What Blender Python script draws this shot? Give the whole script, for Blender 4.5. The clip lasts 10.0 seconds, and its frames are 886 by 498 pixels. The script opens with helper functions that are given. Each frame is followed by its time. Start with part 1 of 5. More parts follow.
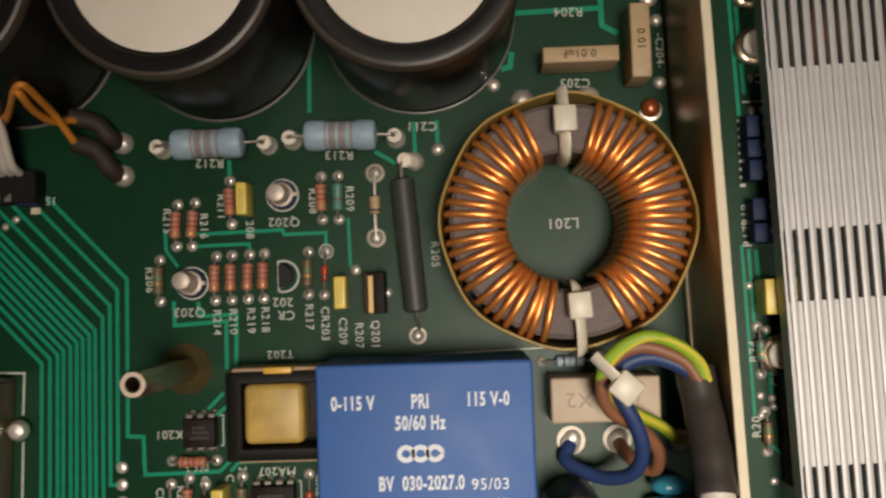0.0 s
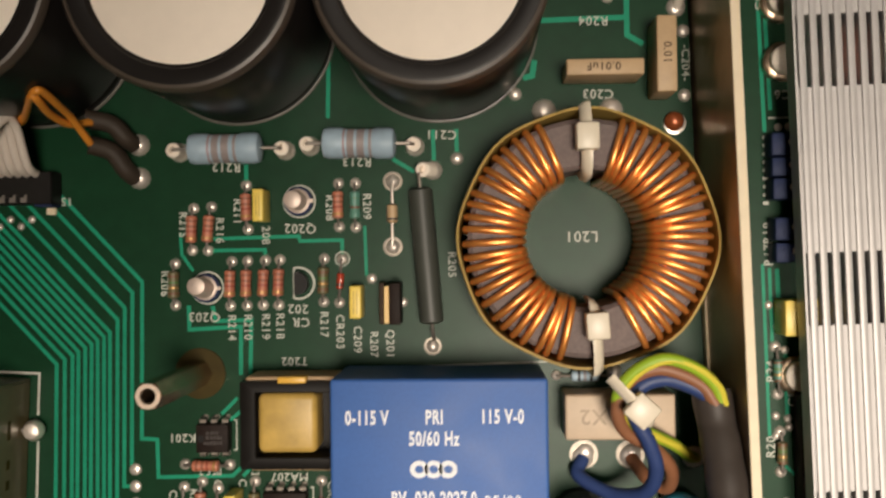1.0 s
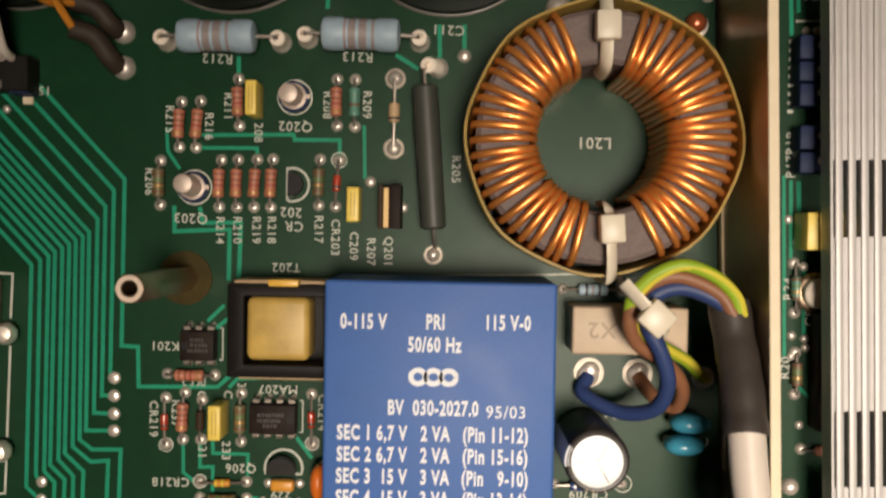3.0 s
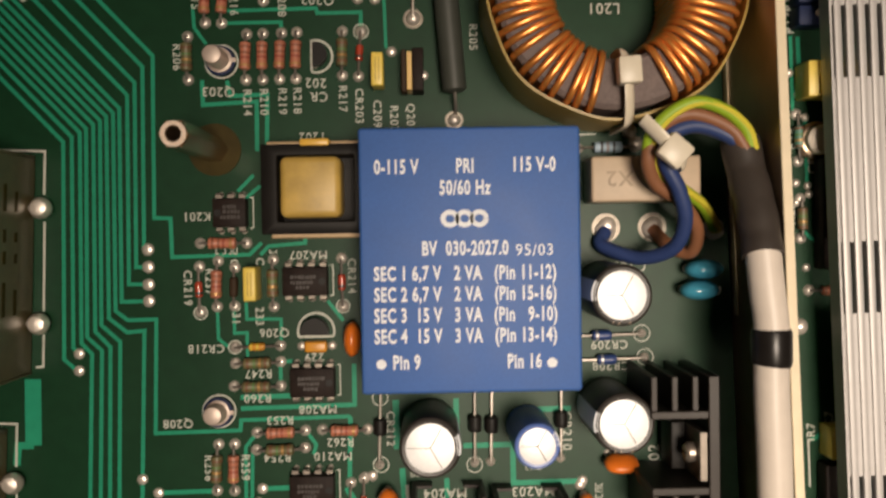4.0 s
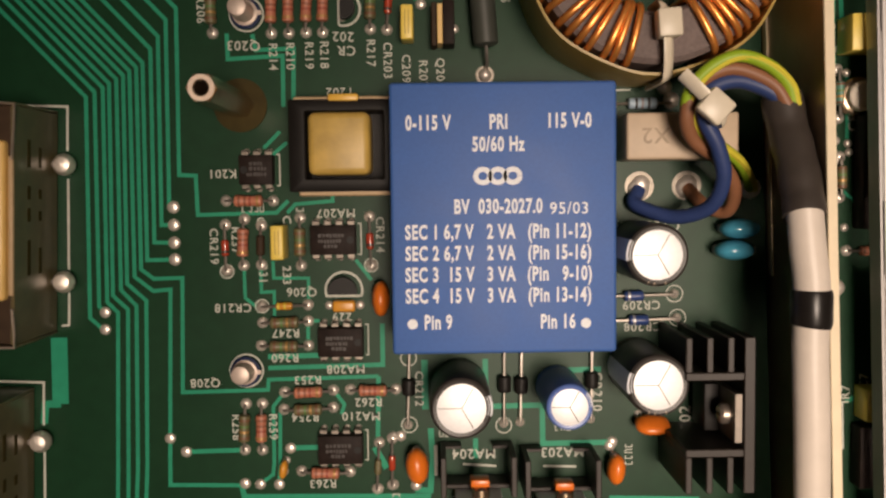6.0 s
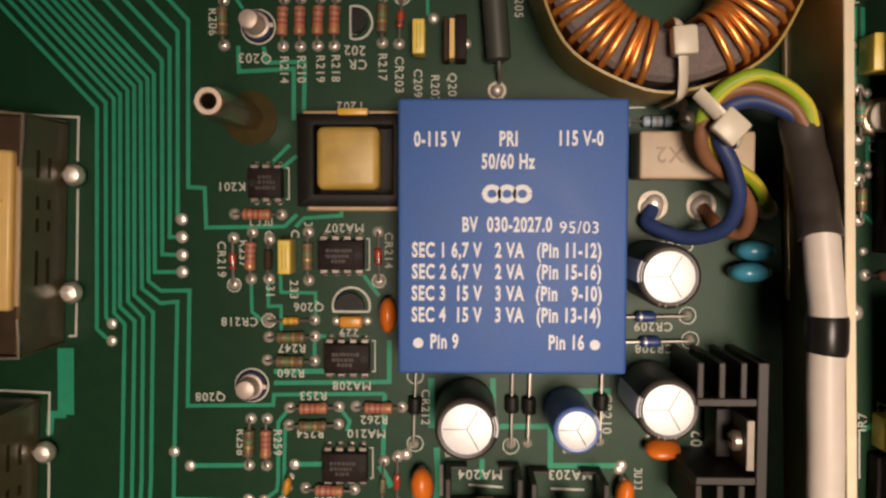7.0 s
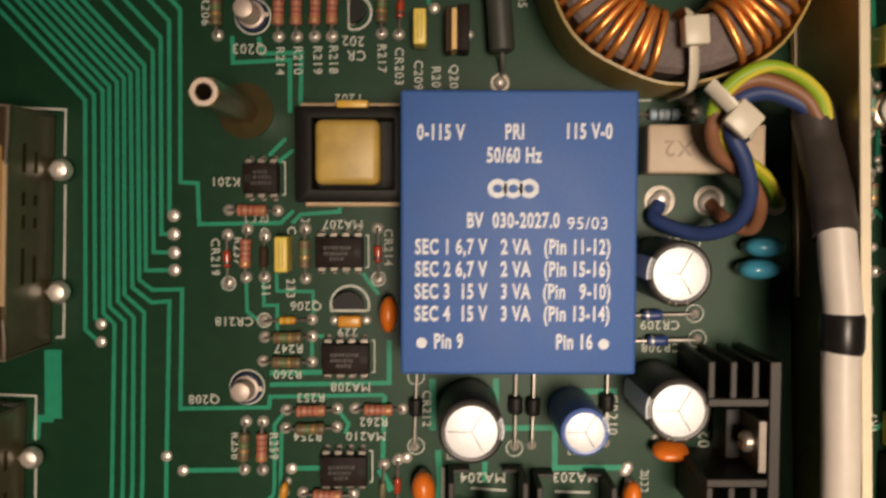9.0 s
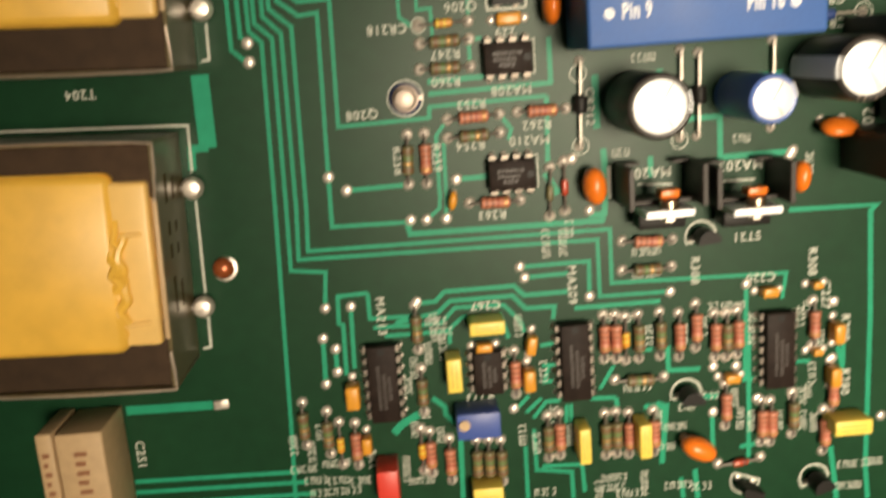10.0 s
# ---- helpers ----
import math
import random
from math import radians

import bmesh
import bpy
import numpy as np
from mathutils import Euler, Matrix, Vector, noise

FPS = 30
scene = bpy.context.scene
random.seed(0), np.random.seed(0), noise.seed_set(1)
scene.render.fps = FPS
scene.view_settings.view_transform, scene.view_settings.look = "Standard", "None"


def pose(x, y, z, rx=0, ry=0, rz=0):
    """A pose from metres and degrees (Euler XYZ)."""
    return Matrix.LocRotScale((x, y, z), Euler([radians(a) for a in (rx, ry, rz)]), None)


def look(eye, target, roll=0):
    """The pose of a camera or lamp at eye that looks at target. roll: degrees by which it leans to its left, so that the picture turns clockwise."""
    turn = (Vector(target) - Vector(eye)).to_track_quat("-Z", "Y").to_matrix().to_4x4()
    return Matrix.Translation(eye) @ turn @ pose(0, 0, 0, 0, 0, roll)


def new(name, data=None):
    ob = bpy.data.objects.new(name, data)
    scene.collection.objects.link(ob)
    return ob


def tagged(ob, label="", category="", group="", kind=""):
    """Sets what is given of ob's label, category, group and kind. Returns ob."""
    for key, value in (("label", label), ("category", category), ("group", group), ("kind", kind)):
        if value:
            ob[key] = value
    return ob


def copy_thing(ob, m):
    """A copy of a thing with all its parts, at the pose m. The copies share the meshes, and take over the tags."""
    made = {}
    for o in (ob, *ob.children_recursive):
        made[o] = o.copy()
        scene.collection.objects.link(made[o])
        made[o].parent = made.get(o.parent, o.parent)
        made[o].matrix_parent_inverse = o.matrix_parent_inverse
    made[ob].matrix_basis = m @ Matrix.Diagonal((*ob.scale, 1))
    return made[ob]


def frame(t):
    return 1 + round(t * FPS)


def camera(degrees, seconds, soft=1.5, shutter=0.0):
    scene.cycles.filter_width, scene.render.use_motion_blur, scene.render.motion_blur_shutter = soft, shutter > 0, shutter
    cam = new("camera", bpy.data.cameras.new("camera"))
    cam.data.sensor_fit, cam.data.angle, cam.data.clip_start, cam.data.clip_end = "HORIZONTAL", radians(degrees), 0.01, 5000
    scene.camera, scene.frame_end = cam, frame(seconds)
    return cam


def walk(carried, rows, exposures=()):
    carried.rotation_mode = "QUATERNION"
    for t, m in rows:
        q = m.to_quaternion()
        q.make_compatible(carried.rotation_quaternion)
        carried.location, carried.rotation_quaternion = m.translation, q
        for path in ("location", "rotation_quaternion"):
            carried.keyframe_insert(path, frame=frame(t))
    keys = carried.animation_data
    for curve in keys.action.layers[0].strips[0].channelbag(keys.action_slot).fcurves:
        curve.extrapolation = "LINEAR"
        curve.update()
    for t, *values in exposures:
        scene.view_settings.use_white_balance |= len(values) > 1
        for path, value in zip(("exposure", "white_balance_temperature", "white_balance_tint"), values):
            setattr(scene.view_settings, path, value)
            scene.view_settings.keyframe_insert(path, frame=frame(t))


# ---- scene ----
cam = camera(53.34, 10.0, soft=2.4, shutter=0.42)
MM = 0.001
# seconds, eye in millimetres over the circuit board, turn in degrees
PATH = [
    (0, 9.56, 41.51, 200.84, 2.4, 1.63, -1.91),
    (0.5, 3.05, 42.01, 204.12, 1.33, 2.21, -1.05),
    (1, 8.16, 51.72, 199.46, 0.21, 2.25, -0.6),
    (1.5, 13.51, 60.98, 195.72, -0.61, 2.37, 1.09),
    (2, 16.11, 63.91, 193.75, -1.51, 2.23, 1.55),
    (2.2, 14.83, 59.6, 192.68, -1.86, 2.1, 1.48),
    (3.3, 0.26, 29.0, 188.0, -1.24, 0.5, 0.86),
    (3.5, -1.03, 23.1, 189.79, -1.09, 0.04, 0.7),
    (4, -8.34, 5.65, 197.26, -1.08, -0.96, -0.87),
    (4.5, -11.18, 1.85, 194.58, -2.98, 0.78, -1.89),
    (5, -13.02, 5.5, 195.33, -3.65, 0.26, -2.11),
    (6.3, -12.98, 4.93, 192.08, -3.58, -0.44, -0.51),
    (6.5, -12.64, 6.49, 190.11, -3.65, 0.13, -0.6),
    (7, -10.08, 6.59, 191.27, -3.01, 1.1, 0.17),
    (7.5, -9.36, 9.67, 189.85, -3.03, 0.68, 0.35),
    (8, -8.76, 7.84, 188.64, -2.42, 0.44, 0.4),
    (8.5, -8.87, 6.61, 186.9, -2.25, 0.31, 0.26),
    (9, -14.21, 6.03, 185.86, -3.13, -0.05, 0.11),
    (9.5, -35.92, -9.97, 186.84, -8.88, -1.51, -2.49),
    (9.7, -42.74, -12.8, 186.44, -11.42, -1.8, -3.37),
    (10, -55.22, -24.4, 184.27, -12.55, -2.51, -4.27),
]
walk(cam, [(t, pose(x * MM, y * MM, z * MM, rx, ry, rz)) for t, x, y, z, rx, ry, rz in PATH], exposures=[(0.0, -0.2, 5900, 10), (0.5, 0.08, 5900, 10), (1.0, 0.14, 6100, 12), (2.0, 0.24, 6200, 13), (3.5, -0.1, 6300, 13), (4.5, -0.25, 6500, 16), (8.0, -0.3, 6600, 20), (9.0, -0.28, 6600, 16), (9.5, 0.05, 6700, 12), (10.0, 0.34, 6800, 8)])

LAMP = (0.115, -0.08, 0.8)


def room_light(name, at, to, size, watts, colour, spread=180.0):
    d = bpy.data.lights.new(name, "AREA")
    d.spread = radians(spread)
    d.shape, d.size, d.energy, d.color = "DISK", size, watts, colour
    ob = new(name, d)
    ob.matrix_world = look(at, to)
    return ob


# unseen lamp; its narrow cone stands in for shade on the upper left
room_light("unseen_key_lamp", LAMP, (0.095, -0.135, 0.0), 0.24, 0.93, (1.0, 0.85, 0.66), 54.0)
# weak fill light, added to lift the dark parts
room_light("added_fill_lamp", (0.1, 0.45, 1.4), (0.0, 0.0, 0.0), 0.4, 1.0, (1.0, 0.86, 0.68))
world = bpy.data.worlds.new("room_air")
world.use_nodes = True
world.node_tree.nodes["Background"].inputs[0].default_value = (0.5, 0.4, 0.28, 1)
world.node_tree.nodes["Background"].inputs[1].default_value = 0.12
scene.world = world


# ---- materials ----
def surface(name, colour, rough=0.5, metal=0.0, vary=0.15, scale=900.0, bump=0.0, spec=0.5, coat=0.0, big=0.0, trans=0.0, rnd=0.0):
    m = bpy.data.materials.new(name)
    m.use_nodes = True
    nt = m.node_tree
    b = nt.nodes["Principled BSDF"]
    b.inputs["Roughness"].default_value = rough
    b.inputs["Metallic"].default_value = metal
    b.inputs["Specular IOR Level"].default_value = spec
    b.inputs["Coat Weight"].default_value = coat
    b.inputs["Coat Roughness"].default_value = 0.15
    b.inputs["Transmission Weight"].default_value = trans
    co = nt.nodes.new("ShaderNodeTexCoord")
    fine = nt.nodes.new("ShaderNodeTexNoise")
    fine.inputs["Scale"].default_value, fine.inputs["Detail"].default_value = scale, 4
    wide = nt.nodes.new("ShaderNodeTexNoise")
    wide.inputs["Scale"].default_value, wide.inputs["Detail"].default_value = scale * 0.09, 3
    nt.links.new(co.outputs["Object"], fine.inputs["Vector"])
    nt.links.new(co.outputs["Object"], wide.inputs["Vector"])
    add = nt.nodes.new("ShaderNodeMath")
    add.operation = "ADD"
    nt.links.new(fine.outputs["Fac"], add.inputs[0])
    nt.links.new(wide.outputs["Fac"], add.inputs[1])
    last = add
    if rnd:
        info = nt.nodes.new("ShaderNodeObjectInfo")
        more = nt.nodes.new("ShaderNodeMath")
        more.operation = "MULTIPLY_ADD"
        more.inputs[1].default_value = rnd
        nt.links.new(info.outputs["Random"], more.inputs[0])
        nt.links.new(add.outputs[0], more.inputs[2])
        last = more
    ramp = nt.nodes.new("ShaderNodeMapRange")
    ramp.inputs["From Min"].default_value, ramp.inputs["From Max"].default_value = 0.6, 1.4 + rnd
    ramp.inputs["To Min"].default_value, ramp.inputs["To Max"].default_value = 1 - vary, 1 + vary
    nt.links.new(last.outputs[0], ramp.inputs["Value"])
    mul = nt.nodes.new("ShaderNodeVectorMath")
    mul.operation = "SCALE"
    mul.inputs[0].default_value = colour
    nt.links.new(ramp.outputs[0], mul.inputs["Scale"])
    nt.links.new(mul.outputs[0], b.inputs["Base Color"])
    rr = nt.nodes.new("ShaderNodeMapRange")
    rr.inputs["From Min"].default_value, rr.inputs["From Max"].default_value = 0.3, 0.7
    rr.inputs["To Min"].default_value, rr.inputs["To Max"].default_value = max(0.03, rough * 0.92), min(1, rough * 1.08)
    nt.links.new(wide.outputs["Fac"], rr.inputs["Value"])
    nt.links.new(rr.outputs[0], b.inputs["Roughness"])
    if bump:
        bp = nt.nodes.new("ShaderNodeBump")
        bp.inputs["Strength"].default_value, bp.inputs["Distance"].default_value = bump, 0.0002
        nt.links.new(fine.outputs["Fac"], bp.inputs["Height"])
        nt.links.new(bp.outputs[0], b.inputs["Normal"])
    return m


MASK = surface("solder_mask_green", (0.0066, 0.040, 0.0160), 0.38, vary=0.2, scale=260, bump=0.02, spec=0.19)
TRACE = surface("masked_copper_green", (0.020, 0.29, 0.165), 0.4, vary=0.12, scale=400, bump=0.03, spec=0.15)
SILK = surface("white_silk_ink", (0.56, 0.57, 0.50), 0.7, vary=0.18, scale=2500)
SOLDER = surface("tin_solder", (0.80, 0.72, 0.64), 0.36, metal=0.6, vary=0.25, scale=900, bump=0.5, rnd=0.6)
PIN = surface("dull_tinned_pin", (0.22, 0.19, 0.16), 0.45, metal=0.7, vary=0.3, scale=900, rnd=0.8)
LEAD = surface("tinned_lead", (0.37, 0.33, 0.29), 0.44, metal=0.8, vary=0.1)
COPPER = surface("enamelled_copper", (0.95, 0.37, 0.085), 0.31, metal=0.68, vary=0.22, scale=700, coat=0.4, rnd=0.8)
CORE = surface("grey_powder_core", (0.17, 0.13, 0.12), 0.75, vary=0.3, scale=1400, bump=0.3)
CUP = surface("amber_core_cup", (0.42, 0.29, 0.075), 0.4, vary=0.2, scale=300, spec=0.5)
NYLON = surface("natural_nylon", (0.74, 0.66, 0.52), 0.38, vary=0.06, scale=500)
BLUE = surface("blue_potted_case", (0.048, 0.135, 0.42), 0.55, vary=0.08, scale=1500, bump=0.03)
PRINT = surface("white_print", (0.84, 0.86, 0.90), 0.6, vary=0.08, scale=2500)
BLACK = surface("black_plastic", (0.012, 0.0105, 0.0095), 0.5, vary=0.25, scale=700, bump=0.1, spec=0.22)
CHIP = surface("chip_epoxy", (0.021, 0.0135, 0.011), 0.58, vary=0.45, scale=500, bump=0.25, spec=0.13)
SLEEVE = surface("black_pvc_sleeve", (0.014, 0.012, 0.011), 0.32, vary=0.25, scale=250, bump=0.05, spec=0.32)
SLEEVE_GREY = surface("worn_black_sleeve", (0.030, 0.025, 0.022), 0.4, vary=0.3, scale=250, bump=0.06, spec=0.4)
SLEEVE_EDGE = surface("clear_sleeve_lip", (0.16, 0.15, 0.13), 0.3, vary=0.2, scale=300)
LIP = surface("brownish_sleeve_lip", (0.075, 0.058, 0.044), 0.4, vary=0.2, scale=200)
CREAM = surface("cream_phenolic_disc", (0.90, 0.80, 0.68), 0.6, vary=0.05, scale=200)
PADTAN = surface("bare_pad_ring", (0.25, 0.22, 0.18), 0.42, metal=0.55, vary=0.4, scale=700, bump=0.2)
BAKED = surface("dark_brown_core", (0.046, 0.027, 0.015), 0.65, vary=0.4, scale=350, bump=0.12, spec=0.2)
VARNISH = surface("olive_varnished_side", (0.125, 0.10, 0.048), 0.3, vary=0.3, scale=300, spec=0.5, coat=0.15)
OLIVEBROWN = surface("dark_olive_brown", (0.050, 0.036, 0.009), 0.6, vary=0.4, scale=250, bump=0.1, spec=0.12)
TAPE = surface("yellow_polyester_tape", (0.80, 0.47, 0.07), 0.36, vary=0.16, scale=160, bump=0.35)
TAPE_PALE = surface("pale_polyester_tape", (0.80, 0.52, 0.17), 0.36, vary=0.1, scale=220, bump=0.1)
COIL_TAPE = surface("dull_yellow_tape", (0.56, 0.37, 0.09), 0.42, vary=0.34, scale=220, bump=0.45)
YELLOW = surface("yellow_film_case", (0.84, 0.63, 0.11), 0.4, vary=0.1, scale=700, rnd=0.3)
YEDGE = surface("yellow_epoxy_end", (0.52, 0.36, 0.06), 0.5, vary=0.15, scale=700)
ORANGE = surface("orange_dipped_epoxy", (0.78, 0.18, 0.018), 0.3, vary=0.15, scale=500, bump=0.1, rnd=0.3)
AMBER = surface("amber_tantalum", (0.64, 0.28, 0.03), 0.34, vary=0.15, scale=600, rnd=0.4)
TAN = surface("tan_epoxy_case", (0.52, 0.36, 0.20), 0.5, vary=0.12, scale=500, bump=0.1)
BEIGE = surface("beige_box_case", (0.56, 0.43, 0.30), 0.5, vary=0.08, scale=500, bump=0.06)
STAMP = surface("faded_brown_stamp", (0.38, 0.285, 0.195), 0.55, vary=0.2)
BROWNRES = surface("rust_resistor_lacquer", (0.50, 0.185, 0.11), 0.45, vary=0.16, scale=900, rnd=0.6)
OLIVERES = surface("olive_resistor_lacquer", (0.15, 0.13, 0.06), 0.45, vary=0.2, scale=900, rnd=0.5)
GREENRES = surface("sea_green_resistor_lacquer", (0.10, 0.25, 0.19), 0.4, vary=0.15, scale=900)
PALEBLUE = surface("pale_blue_resistor_lacquer", (0.36, 0.47, 0.56), 0.45, vary=0.12, scale=500, bump=0.08)
DARKGREEN = surface("dark_green_glaze", (0.052, 0.056, 0.046), 0.5, vary=0.15, scale=300, bump=0.05)
GLASS = surface("red_glass_diode", (0.42, 0.055, 0.025), 0.15, vary=0.2, coat=0.5)
DIODEBLUE = surface("blue_diode", (0.026, 0.055, 0.19), 0.35, vary=0.1)
CANMETAL = surface("nickel_can", (0.60, 0.49, 0.42), 0.46, metal=0.4, vary=0.1, scale=700)
NAVY = surface("navy_blue_spacer", (0.016, 0.026, 0.075), 0.55, vary=0.2, spec=0.2)
ALU = surface("brushed_aluminium", (0.87, 0.87, 0.88), 0.5, metal=0.35, vary=0.06, scale=1500)
NICKEL = surface("nickel_and_lit_rim", (0.72, 0.58, 0.47), 0.45, metal=0.5, vary=0.15, scale=800)
STEEL = surface("zinc_steel", (0.66, 0.56, 0.47), 0.34, metal=0.85, vary=0.15, scale=500, bump=0.1)
BRASS = surface("nickel_brass", (0.52, 0.39, 0.27), 0.26, metal=0.95, vary=0.2, scale=700)
WALLMETAL = surface("folded_aluminium", (0.46, 0.36, 0.25), 0.37, metal=0.75, vary=0.2, scale=180, bump=0.05)
EDGE = surface("cream_sheet_edge", (0.80, 0.68, 0.48), 0.5, vary=0.08, scale=300)
GREYCOVER = surface("light_grey_cover", (0.53, 0.51, 0.50), 0.45, metal=0.25, vary=0.07, scale=350, bump=0.05)
ANODISED = surface("black_anodised", (0.032, 0.025, 0.021), 0.5, metal=0.0, spec=0.4, vary=0.2, scale=700)
CABLE_WHITE = surface("white_cable_jacket", (0.70, 0.62, 0.54), 0.45, vary=0.06, scale=300, bump=0.05)
SLEEVE_BROWN = surface("brownish_black_sleeve", (0.042, 0.031, 0.022), 0.6, vary=0.3, scale=300, bump=0.2, spec=0.3)
SHRINK = surface("black_heat_shrink", (0.050, 0.040, 0.034), 0.5, vary=0.2, scale=400, bump=0.2)
WIREBLUE = surface("blue_pvc_wire", (0.028, 0.052, 0.165), 0.5, vary=0.1)
WIREBROWN = surface("brown_pvc_wire", (0.27, 0.115, 0.055), 0.5, vary=0.1)
WIREGREEN = surface("lime_pvc_wire", (0.30, 0.46, 0.02), 0.5, vary=0.1)
WIREYELLOW = surface("yellow_pvc_stripe", (0.66, 0.58, 0.05), 0.5, vary=0.06)
WIREORANGE = surface("orange_pvc_wire", (0.75, 0.28, 0.03), 0.4, vary=0.1)
SKYBLUE = surface("sky_blue_dipped_disc", (0.055, 0.30, 0.44), 0.22, vary=0.1, coat=0.4)
REDBOX = surface("red_plastic_case", (0.62, 0.045, 0.03), 0.4, vary=0.08)
SLEEVE_BLUE = surface("blue_capacitor_sleeve", (0.10, 0.17, 0.46), 0.35, vary=0.08)
TRIMBLUE = surface("blue_trimmer_case", (0.055, 0.095, 0.33), 0.42, vary=0.08)
RUST = surface("copper_rivet_flux", (0.42, 0.11, 0.035), 0.25, metal=0.5, vary=0.3, scale=900, coat=0.5)
BANDS = {
    "brown": surface("band_brown", (0.17, 0.075, 0.04), 0.45), "red": surface("band_red", (0.33, 0.075, 0.045), 0.45), "rust": surface("band_rust", (0.27, 0.09, 0.05), 0.45),
    "black": surface("band_black", (0.03, 0.025, 0.02), 0.45), "gold": surface("band_gold", (0.45, 0.26, 0.09), 0.35, metal=0.4),
    "yellow": surface("band_yellow", (0.70, 0.52, 0.06), 0.45), "grey": surface("band_grey", (0.30, 0.25, 0.24), 0.5),
    "rose": surface("band_rose", (0.36, 0.24, 0.24), 0.5), "green": surface("band_green", (0.10, 0.20, 0.06), 0.45), "silver": surface("band_silver", (0.55, 0.53, 0.50), 0.4, metal=0.5)}
BENCH = surface("bench_top", (0.20, 0.13, 0.08), 0.5, vary=0.2, scale=40)
# dim tone chosen for how much light the added room shell returns
PLASTER = surface("dim_room_bounce", (0.32, 0.28, 0.22), 0.9, vary=0.05, scale=20, bump=0.1)


# ---- mesh helpers, in millimetres ----
def box(bm, x0, x1, y0, y1, z0, z1, bev=0.0, seg=2):
    vs = [bm.verts.new((x, y, z)) for z in (z0, z1) for y in (y0, y1) for x in (x0, x1)]
    fs = [bm.faces.new([vs[i] for i in q]) for q in ((0, 2, 3, 1), (4, 5, 7, 6), (0, 1, 5, 4), (2, 6, 7, 3), (0, 4, 6, 2), (1, 3, 7, 5))]
    if bev:
        es = list({e for f in fs for e in f.edges})
        bmesh.ops.bevel(bm, geom=es, offset=bev, segments=seg, profile=0.5, affect="EDGES")
    return bm


def lathe(bm, prof, seg=24, at=(0, 0, 0), axis="z", turn=None):
    """Turned shape from (radius, height) pairs; a radius of 0 closes it."""
    def place(r, a, h):
        v = Vector((r * math.cos(a), r * math.sin(a), h))
        if axis == "x":
            v = Vector((v.z, v.x, v.y))
        if axis == "y":
            v = Vector((v.x, v.z, v.y))
        if turn:
            v = turn @ v
        return v + Vector(at)
    rings = []
    for r, h in prof:
        if r <= 0:
            rings.append([bm.verts.new(place(0, 0, h))])
        else:
            rings.append([bm.verts.new(place(r, 2 * math.pi * i / seg, h)) for i in range(seg)])
    for a, b in zip(rings, rings[1:]):
        for i in range(seg):
            j = (i + 1) % seg
            if len(a) == 1 and len(b) == 1:
                continue
            if len(a) == 1:
                bm.faces.new((a[0], b[j], b[i]))
            elif len(b) == 1:
                bm.faces.new((a[i], a[j], b[0]))
            else:
                bm.faces.new((a[i], a[j], b[j], b[i]))
    return bm


def tube(bm, pts, r, seg=8, flat=1.0):
    """A round bar along points, closed at both ends."""
    pts = [Vector(p) for p in pts]
    ref, rings = None, []
    for i, p in enumerate(pts):
        d = (pts[min(i + 1, len(pts) - 1)] - pts[max(i - 1, 0)]).normalized()
        if ref is None:
            ref = d.orthogonal().normalized()
        ref = (ref - d * ref.dot(d)).normalized()
        s = d.cross(ref)
        rr = r[i] if isinstance(r, (list, tuple)) else r
        rings.append([bm.verts.new(p + (ref * math.cos(2 * math.pi * k / seg) + s * math.sin(2 * math.pi * k / seg) * flat) * rr) for k in range(seg)])
    for a, b in zip(rings, rings[1:]):
        for k in range(seg):
            bm.faces.new((a[k], a[(k + 1) % seg], b[(k + 1) % seg], b[k]))
    bm.faces.new(rings[0][::-1])
    bm.faces.new(rings[-1])
    return bm


def bend(pts, n=8):
    """Catmull-Rom through the points."""
    p = [Vector(q) for q in pts]
    p = [2 * p[0] - p[1]] + p + [2 * p[-1] - p[-2]]
    out = []
    for i in range(1, len(p) - 2):
        for k in range(n):
            t = k / n
            out.append(0.5 * (2 * p[i] + (p[i + 1] - p[i - 1]) * t + (2 * p[i - 1] - 5 * p[i] + 4 * p[i + 1] - p[i + 2]) * t * t + (3 * p[i] - p[i - 1] - 3 * p[i + 1] + p[i + 2]) * t ** 3))
    return out + [p[-2]]


def prism(bm, outline, z0, z1):
    lo = [bm.verts.new((x, y, z0)) for x, y in outline]
    hi = [bm.verts.new((x, y, z1)) for x, y in outline]
    bm.faces.new(lo[::-1])
    bm.faces.new(hi)
    for i in range(len(lo)):
        j = (i + 1) % len(lo)
        bm.faces.new((lo[i], lo[j], hi[j], hi[i]))
    return bm


def mesh_of(name, bm, material, smooth=True, angle=38):
    bmesh.ops.recalc_face_normals(bm, faces=bm.faces)
    bmesh.ops.scale(bm, vec=(MM, MM, MM), verts=bm.verts)
    me = bpy.data.meshes.new(name)
    bm.to_mesh(me)
    bm.free()
    if smooth:
        me.shade_smooth()
        me.set_sharp_from_angle(angle=radians(angle))
    me.materials.append(material)
    return me


def part(name, bm, material, parent=None, label="", at=None, rot=0.0, smooth=True):
    ob = new(name, bm if isinstance(bm, bpy.types.Mesh) else mesh_of(name, bm, material, smooth))
    if parent:
        ob.parent = parent
    if at:
        ob.location = [c * MM for c in at]
    ob.rotation_euler = (0, 0, radians(rot))
    if label:
        ob["label"] = label
    return ob


def thing(name, label, category, at=(0, 0), z=0.0, rot=0.0, group="", kind=""):
    ob = new(name)
    ob.empty_display_size = 0.002
    ob.location, ob.rotation_euler = (at[0] * MM, at[1] * MM, z * MM), (0, 0, radians(rot))
    return tagged(ob, label, category, group, kind)


def B():
    return bmesh.new()


